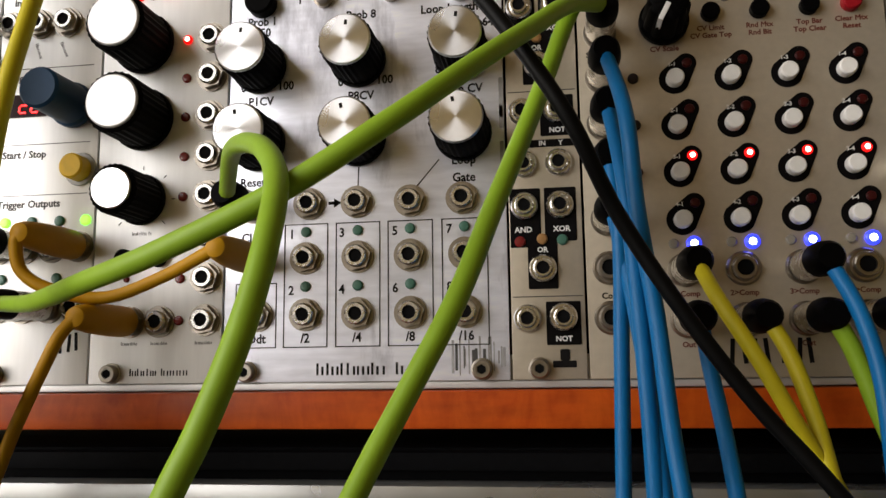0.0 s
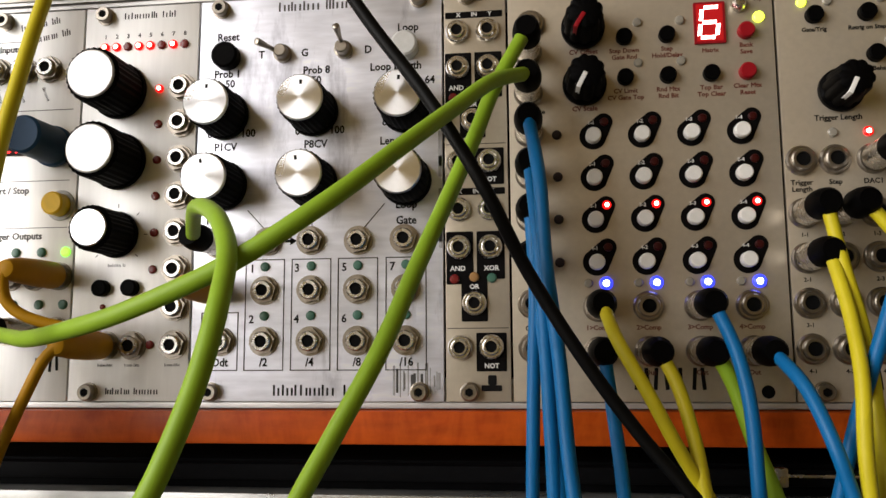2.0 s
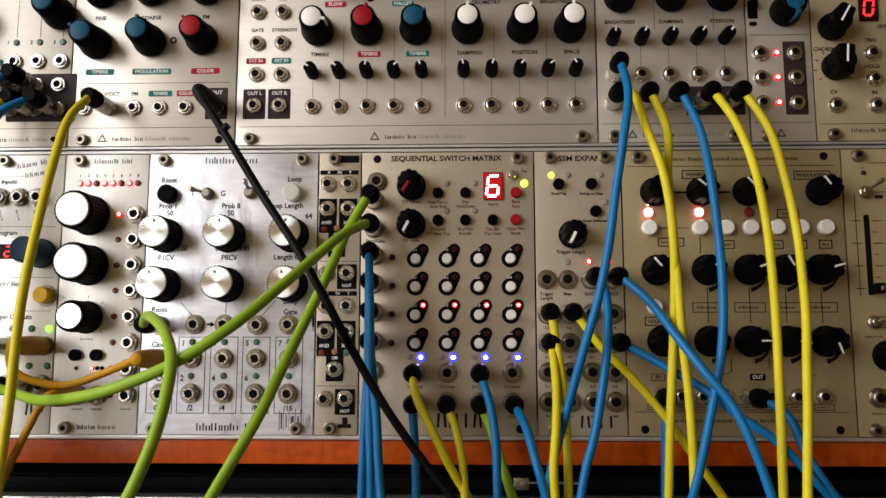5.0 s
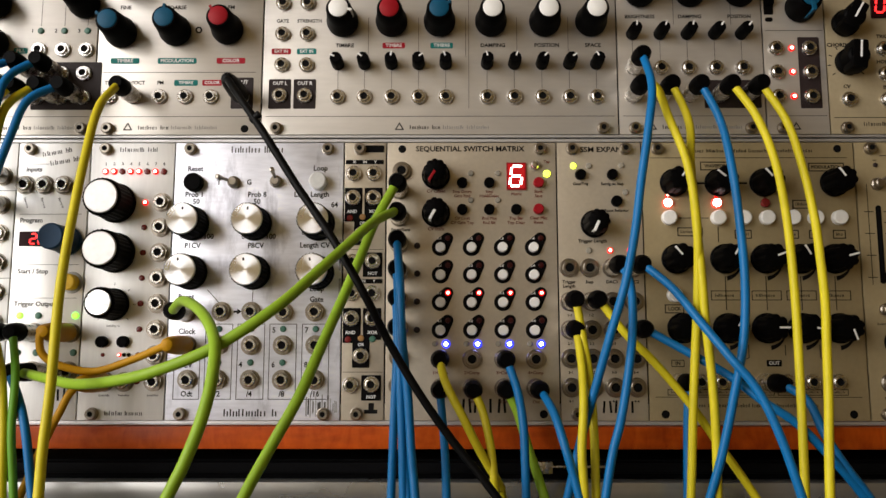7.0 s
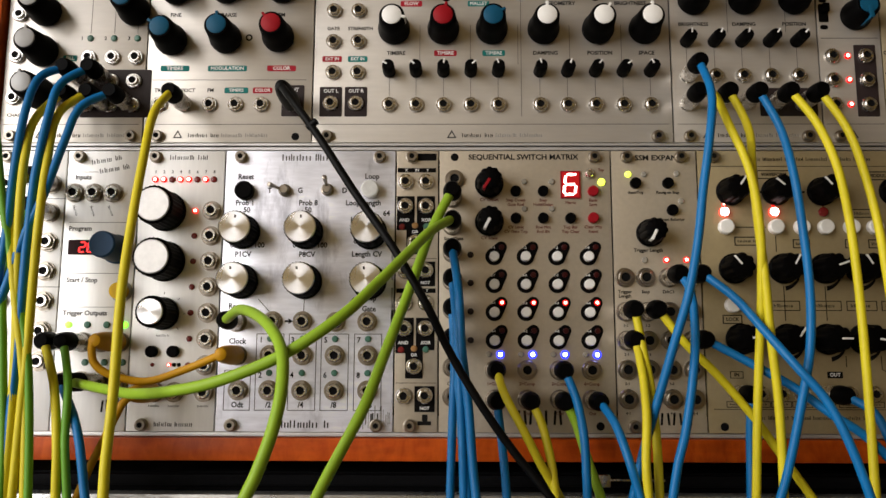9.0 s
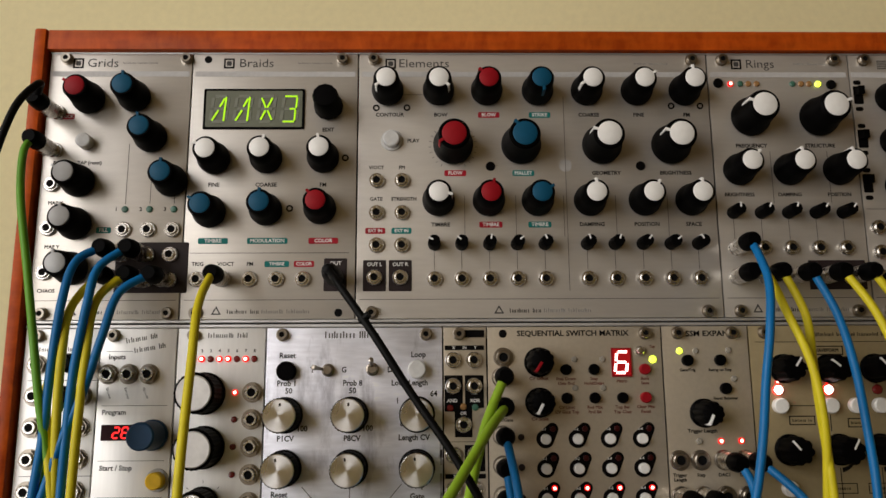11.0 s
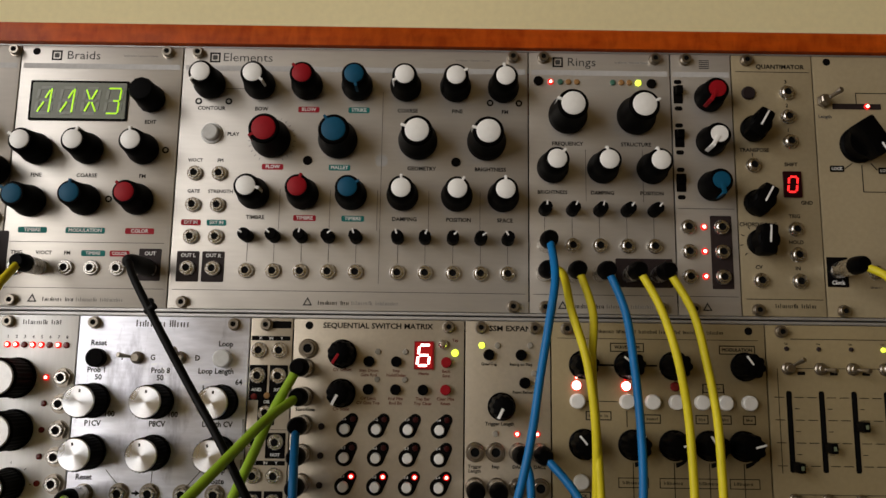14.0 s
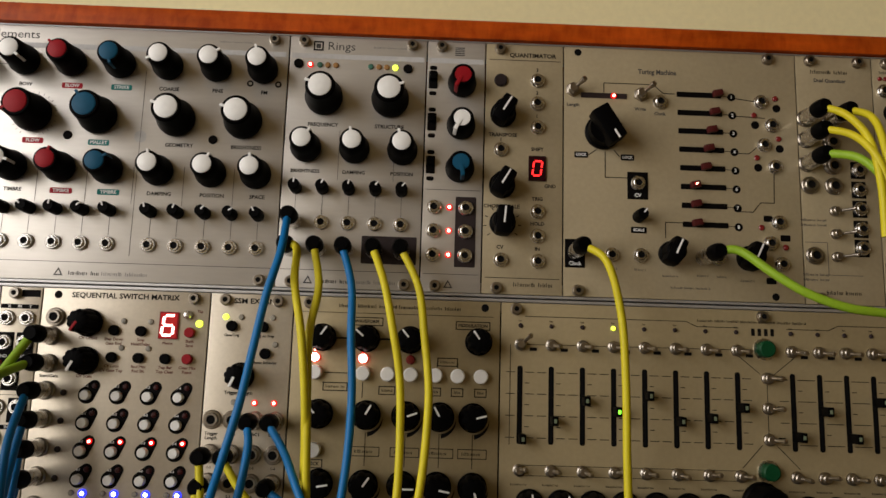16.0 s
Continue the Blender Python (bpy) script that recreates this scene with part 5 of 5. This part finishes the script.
def slider_module():
    m = module(88 * HP, 140 * HP, 0, "plate_warm", "wide grey sequencer module with vertical sliders and toggles", ((7.5, 125.5), (130, 125.5), (256, 125.5), (7.5, 3)))
    line(m, 12, 121.8, 92, 121.8, 0.3)
    line(m, 92, 121.8, 97, 119.4, 0.3)
    bars(m, 125, 122.4, 55, 1.6, "ink")
    line(m, 97, 119.4, 118, 119.4, 0.3)
    for u in (125.2, 128.4, 131.6, 134.8):
        patch(m, "title_mark", u - 0.9, u + 0.9, 115.7, 119.3, "ink", 0.06, 0.3)
    line(m, 142, 119.4, 163, 119.4, 0.3)
    line(m, 163, 119.4, 168, 121.8, 0.3)
    line(m, 168, 121.8, 250, 121.8, 0.3)
    line(m, 5, 108, 5, 60, 0.3)
    caps = (63.1, 71.9, 81.7, 77.0, 84.9, 73.3, 75.2, 80.6, 67.4, 79.8, 67.4, 84.9, 72, 80, 66, 76)
    us = [9.8 + i * 15.27 for i in range(8)] + [144.0 + i * 13.45 for i in range(8)]
    for i, u in enumerate(us):
        # black strip laid on the plate, shade of the slot as colour
        patch(m, "slider_slot_shade", u - 1.3, u + 1.3, 60.4, 97.6, "hole", 0.12, 1.0)
        for t in range(7):
            v = 63.4 + t * 5.2
            line(m, u + 2.4, v, u + (6.8 if t % 2 == 0 else 4.6), v, 0.35, "ink")
            if t % 2 == 0:
                line(m, u - 6.8, v, u - 2.4, v, 0.35, "ink")
        k = part("slider_cap", shared("fader", lambda: box_mesh("slider_cap", 3.0, 4.6, 0, 8.5, 0.5)), "black", m, u + 0.9, caps[i])
        part("light_window", shared("fwin", lambda: box_mesh("light_window", 1.4, 1.9, 8.3, 8.7, 0.2)), "led_green" if i == 3 else "window_grey", k)
        toggle(m, u, 107.9 + 0.05 * i, 110 if i else 45, 14 if i else 30, 0.8)
        patch(m, "label_field", u + 4.6, u + 8.2, 105.0, 106.6, "ink", 0.1, 0.3)
        toggle(m, u, 48.2, 60 + 20 * (i % 3), 12, 0.8)
        led(m, u, 117.2, "led_yellow" if i == 3 else "brown", 1.1)
        bars(m, u, 119.6, 1.8, 1.3)
        bars(m, u, 41.6, 8, 1.3)
        plain_knob(m, u + 5, 33.0, 20 * (i % 5), 6.4, 13)
        jack(m, u, 14.5, "big")
        bars(m, u, 7.6, 6, 1.4)
    line(m, 9.8, 50.6, 118, 50.6, 0.25)
    line(m, 9.8, 45.8, 118, 45.8, 0.25)
    line(m, 9.8, 108, 118, 108.6, 0.25)
    for v in (109.2, 50.6):
        button(m, 130.4, v, "green_btn", 4.1, 5.0, "chrome")
    for v, a in ((95.0, 90), (80.5, 90), (65.6, 90)):
        toggle(m, 131.3, v, a, 18, 0.8)
        patch(m, "label_field", 136, 139.5, v - 1.2, v + 1.2, "ink", 0.1, 0.3)
    for q in ((117, 106, 128, 97), (146, 106, 135, 97), (128, 63, 118, 52), (135, 63, 146, 52), (131.3, 93, 131.3, 83), (131.3, 78, 131.3, 68)):
        line(m, *q, 0.3)
    b = part("large_knob", shared("largek", lambda: lathe("large_knob", [(10, 0.8), (10, 3), (9, 4), (8.6, 14), (7.6, 15.5), (0, 15.5)], 32, ribs=1, rib_depth=0.3)), "black", m, 126.5, 36)


drum_module()
oscillator_module()
modal_module()
resonator_module()
scaler_module()
quantizer_module()
random_module()
right_modules()
splitter_module()
clock_module()
trigger_module()
looper_module()
logic_module()
matrix_module()
expander_module()
voice_module()
slider_module()


# ---- patch cables ----
def smooth_path(pts, n=9):
    """A curve through the points (metres)."""
    p = [Vector(q) for q in pts]
    p = [p[0] * 2 - p[1]] + p + [p[-1] * 2 - p[-2]]
    out = []
    for i in range(1, len(p) - 2):
        a, b, c, d = p[i - 1:i + 3]
        for k in range(n):
            t = k / n
            out.append(0.5 * ((2 * b) + (c - a) * t + (2 * a - 5 * b + 4 * c - d) * t * t + (3 * b - a - 3 * c + d) * t ** 3))
    out.append(p[-2])
    return out


def tube(name, path, radius, segs=12):
    bm = bmesh.new()
    rings = []
    normal = None
    for i, c in enumerate(path):
        d = (path[min(i + 1, len(path) - 1)] - path[max(i - 1, 0)]).normalized()
        normal = d.orthogonal().normalized() if normal is None else (normal - d * normal.dot(d)).normalized()
        side = d.cross(normal)
        r = radius(i / (len(path) - 1)) if callable(radius) else radius
        rings.append([bm.verts.new(c + (normal * math.cos(2 * math.pi * k / segs) + side * math.sin(2 * math.pi * k / segs)) * r) for k in range(segs)])
    for a, b in zip(rings, rings[1:]):
        for k in range(segs):
            j = (k + 1) % segs
            bm.faces.new((a[k], b[k], b[j], a[j]))
    bm.faces.new(rings[0])
    bm.faces.new(rings[-1])
    return finish(bm, name)


WORDS = {"lime": "lime green", "green": "leaf green", "blue": "bright blue", "yellow": "yellow", "orange": "amber", "cable_black": "black"}


def plug(c, at, out, colour, mould, reach=0.0):
    """A jack plug that sits in its socket: sleeve, then boot along the direction out."""
    d = Vector(out).normalized()
    a = Vector(at)
    if mould:
        p = part("plug", tube("plug", [a + d * t for t in (0.0005, 0.002, 0.009, 0.017, 0.0225, 0.0245, 0.0252)], lambda t: (0.0042, 0.0044, 0.0044, 0.0040, 0.0033, 0.0026, 0.0012)[round(t * 6)], 16), colour, c, label="moulded %s plug" % WORDS[colour])
    else:
        p = part("plug", tube("plug", [a + d * t for t in (0.0005, 0.001, 0.006, 0.0118 + reach, 0.0122 + reach)], 0.0040, 20), "chrome", c, label="nickel plug sleeve")
        part("boot", tube("boot", [a + d * t for t in (0.0112 + reach, 0.0115 + reach, 0.0145 + reach, 0.0185 + reach, 0.0200 + reach)], lambda t: 0.0042 if t < 0.7 else 0.0037 if t < 0.9 else 0.0029, 18), "black", p)


def cable(colour, points, start=None, finish_at=None, hang=True, thick=1.85, mould=False, lean=(0, -1, 0), reach=0.0):
    """A patch cord; points: (x, out, z) in mm from its plug on; start, finish_at: jack places (x, z)."""
    c = tagged(new("patch_cable"), "%s patch cable %s" % (WORDS[colour], "joining two module jacks" if finish_at else "plugged in and hanging in front"), "patch cable", "patch cables")
    pts = [(x / 1000, -h / 1000, z / 1000) for x, h, z in points]
    if start:
        a = Vector((start[0] / 1000, -0.0025, start[1] / 1000))
        plug(c, a, lean, colour, mould, reach)
        pts.insert(0, tuple(a + Vector(lean).normalized() * (0.0235 if mould else 0.0165 + reach)))
    if finish_at:
        b = Vector((finish_at[0] / 1000, -0.0025, finish_at[1] / 1000))
        plug(c, b, (0, -1, 0) if mould else (-0.25, -1, 0), colour, mould)
        pts.append(tuple(b + (Vector((0, -1, 0)) * 0.0235 if mould else Vector((-0.25, -1, 0)).normalized() * 0.0165)))
    elif hang:
        x, y, z = pts[-1]
        fall = max(pts[-2][2] - z, 0.004)
        dx = max(-0.05, min(0.05, (x - pts[-2][0]) / fall * 0.045))
        dy = max(-0.03, min(0.03, (y - pts[-2][1]) / fall * 0.045))
        pts += [(x + dx * 0.9, y + dy, z - 0.045), (x + dx * 1.5, y + dy - 0.006, (z - 0.045 + TABLE_Z + 0.02) / 2), (x + dx * 1.8, y + dy - 0.03, TABLE_Z + thick / 1000 + 0.0006), (x + dx * 2 + 0.02, y + dy - 0.085, TABLE_Z + thick / 1000 + 0.0004)]
    part("cord", tube("cord", smooth_path(pts), thick / 1000), colour, c)
    return c


cable("lime", [(145.8, 52.0, 109.0), (160.6, 75.0, 103.3), (170.6, 92.0, 93.2), (174.0, 104.0, 81.0), (172.9, 110.0, 67.5), (168.8, 113.5, 53.5), (163.2, 116.0, 40.0)], (130.4, 106.8), thick=2.1)
cable("lime", [(221.1, 39.2, 143.2), (211.7, 55.7, 130.7), (202.1, 71.7, 117.9), (190.3, 85.4, 104.3), (170.8, 90.3, 90.6), (148.0, 87.1, 81.6), (127.9, 77.4, 77.7), (108.0, 61.0, 76.2), (89.5, 41.5, 77.2)], (229.9, 152), finish_at=(68.2, 79.6), thick=2.1)
cable("lime", [(221.1, 26.6, 146.3), (216.0, 35.3, 130.1), (210.8, 48.9, 112.2), (204.3, 63.9, 91.5), (198.2, 75.7, 72.7), (189.6, 81.9, 55.1), (181.9, 89.5, 38.4)], (229.9, 165.2), thick=2.1)
black_cord = cable("cable_black", [(159.3, 34.5, 202.5), (174.0, 43.5, 181.8), (189.8, 47.0, 157.5), (205.4, 52.2, 135.2), (219.0, 55.3, 112.3), (229.1, 47.4, 92.2), (241.5, 46.0, 71.6), (254.9, 44.5, 52.8), (269.7, 45.5, 34.6)], (153.1, 211.2), mould=True, thick=1.75)
part("cable_tie", tube("cable_tie", [Vector((0.1698, -0.0415, 0.1882)) + Vector((0.75, -0.3, 0.55)).normalized() * t for t in (-0.0020, -0.0016, 0.0018, 0.0030)], 0.0016, 12), "cable_black", black_cord, label="small black tie on the cord")
cable("blue", [(232.6, 36.1, 117.9), (233.9, 40.2, 94.0), (236.5, 42.4, 71.0), (238.1, 44.1, 48.6), (239.9, 46.4, 30.9)], (229.9, 139.2))
cable("blue", [(231.9, 31.3, 103.8), (233.0, 38.2, 80.0), (234.2, 40.3, 52.6), (234.8, 40.3, 29.8)], (229.9, 126))
cable("blue", [(230.9, 25.7, 89.4), (230.1, 28.1, 65.5), (229.0, 28.1, 27.6)], (229.9, 112.8))
cable("blue", [(233.0, 30.7, 75.1), (235.1, 38.7, 52.5), (236.7, 40.0, 29.7)], (229.9, 99.6))
cable("yellow", [(252.2, 28.0, 75.0), (259.4, 31.3, 61.0), (266.5, 30.9, 47.0), (274.8, 28.1, 32.8), (276.2, 24.5, 27.1)], (249.3, 85.3))
cable("yellow", [(268.1, 22.1, 62.7), (271.0, 27.0, 48.9), (272.2, 32.2, 35.7), (272.6, 37.0, 29.3)], (264.1, 72))
cable("blue", [(250.5, 21.0, 60.2), (251.8, 28.1, 44.3), (252.3, 36.0, 29.0)], (249.3, 72))
cable("blue", [(282.8, 24.6, 72.4), (284.9, 28.1, 58.2), (285.4, 29.5, 41.7), (285.7, 29.3, 27.2)], (278.8, 85.3))
cable("lime", [(283.2, 18.6, 62.8), (287.8, 19.5, 47.1), (292.6, 21.5, 32.2)], (278.8, 72), thick=2.1)
cable("blue", [(297.6, 30.7, 63.3), (300.9, 38.7, 50.3), (305.0, 40.0, 34.7)], (293.6, 72))
cable("yellow", [(312.2, 21.5, 94.3), (313.8, 28.0, 75.0), (314.2, 32.2, 51.9), (313.8, 35.2, 29.0)], (309.8, 112))
cable("yellow", [(310.4, 28.0, 82.2), (309.4, 36.0, 66.1), (307.6, 40.0, 48.2), (308.4, 40.0, 29.8)], (309.8, 98.8))
cable("yellow", [(330.7, 21.0, 97.0), (343.0, 21.0, 84.4), (357.4, 21.0, 67.1), (369.2, 21.0, 50.0), (385.4, 21.0, 25.9)], (319.9, 112))
cable("blue", [(332.7, 24.7, 118.9), (332.2, 30.7, 103.8), (329.2, 36.0, 84.7), (324.4, 38.7, 61.7), (320.3, 40.0, 48.2), (316.8, 40.0, 29.9)], (330, 127.8))
cable("blue", [(349.7, 30.0, 116.0), (358.1, 40.0, 101.1), (366.5, 48.0, 87.1), (375.7, 52.0, 73.8), (382.6, 54.7, 56.5), (389.5, 56.0, 32.8)], (339.8, 127.8))
cable("blue", [(357.5, 24.7, 88.2), (372.1, 30.7, 78.7), (383.9, 36.0, 68.4), (396.3, 38.7, 59.5), (408.7, 40.0, 46.1), (421.4, 40.0, 30.5)], (340, 98.8))
cable("blue", [(343.2, 32.4, 205.7), (339.3, 39.5, 184.4), (335.3, 40.2, 161.3), (331.6, 41.6, 138.4), (326.5, 42.6, 116.1), (320.7, 39.0, 95.8), (315.4, 34.5, 75.8), (310.2, 30.5, 56.8), (305.4, 28.0, 36.8)], (342.9, 225.35))
cable("yellow", [(348.3, 21.2, 208.5), (350.2, 32.4, 191.0), (355.4, 39.4, 168.6), (358.5, 39.2, 142.8), (359.3, 34.4, 116.6), (358.7, 29.8, 90.8), (357.4, 27.7, 65.5), (356.4, 25.9, 40.6)], (342.1, 211.35))
cable("yellow", [(360.5, 27.4, 190.3), (358.4, 34.4, 168.6), (359.1, 36.0, 145.7), (360.2, 37.2, 122.7), (361.3, 36.9, 99.5), (363.6, 35.0, 76.3), (364.9, 32.7, 53.3), (365.3, 30.6, 30.3)], (355.9, 211.35))
cable("blue", [(375.3, 25.5, 191.2), (376.8, 32.6, 168.5), (378.5, 34.2, 143.6), (378.3, 37.5, 118.8), (375.9, 39.5, 94.1), (371.0, 37.5, 68.4), (366.0, 34.5, 44.7), (361.2, 31.0, 26.2)], (369.3, 211.35))
cable("yellow", [(390.3, 28.0, 193.1), (395.2, 33.2, 172.3), (399.2, 32.1, 150.4), (400.3, 33.0, 129.3), (400.3, 34.6, 108.0), (399.2, 37.4, 87.0), (398.0, 40.0, 65.0), (396.7, 42.5, 42.6)], (383.5, 211.35))
cable("yellow", [(406.3, 22.8, 191.4), (409.8, 28.4, 167.8), (412.3, 30.8, 146.2), (412.0, 34.5, 127.5), (410.6, 39.4, 109.5), (408.0, 44.0, 91.0), (404.9, 49.4, 69.2), (401.3, 54.6, 46.0)], (396.9, 211.35))
cable("blue", [(406.1, 28.0, 68.0), (408.8, 36.0, 54.7), (415.3, 40.0, 41.6), (423.7, 40.0, 30.0)], (398.7, 75))
cable("blue", [(357.6, 19.5, 65.7), (357.2, 18.5, 52.6), (356.5, 18.0, 29.9)], (358.8, 75))
cable("yellow", [(100.6, 37.4, 194.5), (104.0, 55.1, 167.4), (105.9, 67.7, 137.3), (107.9, 77.4, 110.1), (110.2, 84.3, 77.1), (110.8, 88.6, 53.8), (112.1, 92.0, 38.7)], (100.6, 211.15))
cable("blue", [(43.4, 26.0, 215.0), (42.0, 32.8, 196.9), (42.0, 37.6, 168.2), (42.2, 40.0, 141.0), (40.5, 40.0, 122.9)], (51.2, 223))
cable("blue", [(53.5, 26.0, 212.5), (52.8, 32.8, 196.9), (51.4, 37.6, 168.2), (51.4, 40.0, 141.0), (51.1, 40.0, 122.8)], (62.7, 223))
cable("yellow", [(54.3, 28.0, 197.4), (55.0, 36.0, 172.9), (55.6, 40.0, 145.4), (55.2, 40.0, 122.8)], (62.7, 211))
cable("yellow", [(44.0, 28.0, 194.9), (45.3, 36.0, 175.2), (47.1, 40.0, 149.9), (48.4, 40.0, 122.8)], (51.2, 211))
cable("blue", [(63.0, 26.0, 201.3), (60.0, 32.8, 182.5), (55.7, 37.6, 159.0), (50.2, 40.0, 141.0), (45.0, 40.0, 122.9)], (73.7, 211))
cable("green", [(15.7, 24.7, 264.4), (19.7, 30.7, 242.0), (27.8, 36.0, 211.1), (34.2, 38.7, 182.1), (39.8, 40.0, 154.5), (47.3, 40.0, 122.8)], (16, 273.9), thick=1.7)
cable("cable_black", [(22.0, 28.0, 296.6), (18.2, 36.0, 285.8), (15.4, 40.0, 272.7), (10.1, 40.0, 252.4)], (16, 292.9), hang=False, thick=1.7)
cable("yellow", [(62.4, 30.7, 79.0), (69.2, 38.7, 56.6), (71.0, 40.0, 34.1)], (51, 97.4))
cable("green", [(68.4, 30.7, 79.0), (72.6, 38.7, 56.6), (75.6, 40.0, 34.2)], (59.6, 97.4), thick=1.7)
cable("blue", [(75.9, 36.0, 60.9), (82.9, 40.0, 34.2)], (59.6, 79.6))
cable("orange", [(75.3, 26.0, 94.5), (76.8, 25.1, 87.3), (84.3, 23.7, 82.5), (98.0, 21.0, 80.1), (113.8, 21.0, 85.0)], (76.6, 97.4), finish_at=(131.1, 91.6), mould=True, thick=1.7)
cable("orange", [(90.2, 27.0, 70.5), (86.8, 28.0, 62.5), (82.0, 28.0, 52.0), (76.5, 27.0, 40.0)], (93.78, 74.8), mould=True, thick=1.7)
cable("yellow", [(37.3, 28.0, 164.1), (40.8, 36.0, 152.9), (45.2, 40.0, 132.9), (49.7, 40.0, 106.9)], (39.8, 172))
cable("green", [(39.7, 30.7, 136.6), (42.2, 38.7, 116.4), (45.3, 40.0, 88.3)], (39.8, 158.1), thick=1.7)
cable("yellow", [(493.0, 29.8, 205.3), (499.2, 30.6, 180.6), (500.9, 31.0, 150.1), (501.1, 31.0, 120.5), (501.5, 31.0, 100.7)], (483.5, 214.75), reach=0.003)
cable("lime", [(556.7, 26.0, 213.4), (569.4, 32.8, 202.1), (582.4, 37.6, 192.9), (598.9, 40.0, 186.8), (616.2, 40.0, 184.8)], (548, 213.75), hang=False, reach=0.003, thick=2.1)
cable("yellow", [(610.5, 28.0, 281.3), (616.2, 36.0, 266.3), (617.9, 40.0, 243.5), (618.4, 40.0, 219.7)], (603.2, 288.85), hang=False)
cable("yellow", [(611.3, 30.7, 270.6), (616.9, 38.7, 258.7), (621.8, 40.0, 243.6)], (603.2, 277.5), hang=False)
cable("lime", [(613.3, 30.7, 259.5), (620.9, 38.7, 246.6), (627.5, 40.0, 230.5)], (603.2, 264.85), hang=False, thick=2.1)
cable("yellow", [(621.4, 30.7, 279.4), (621.8, 38.7, 260.2), (622.6, 40.0, 235.7)], (616.4, 287.8), hang=False)
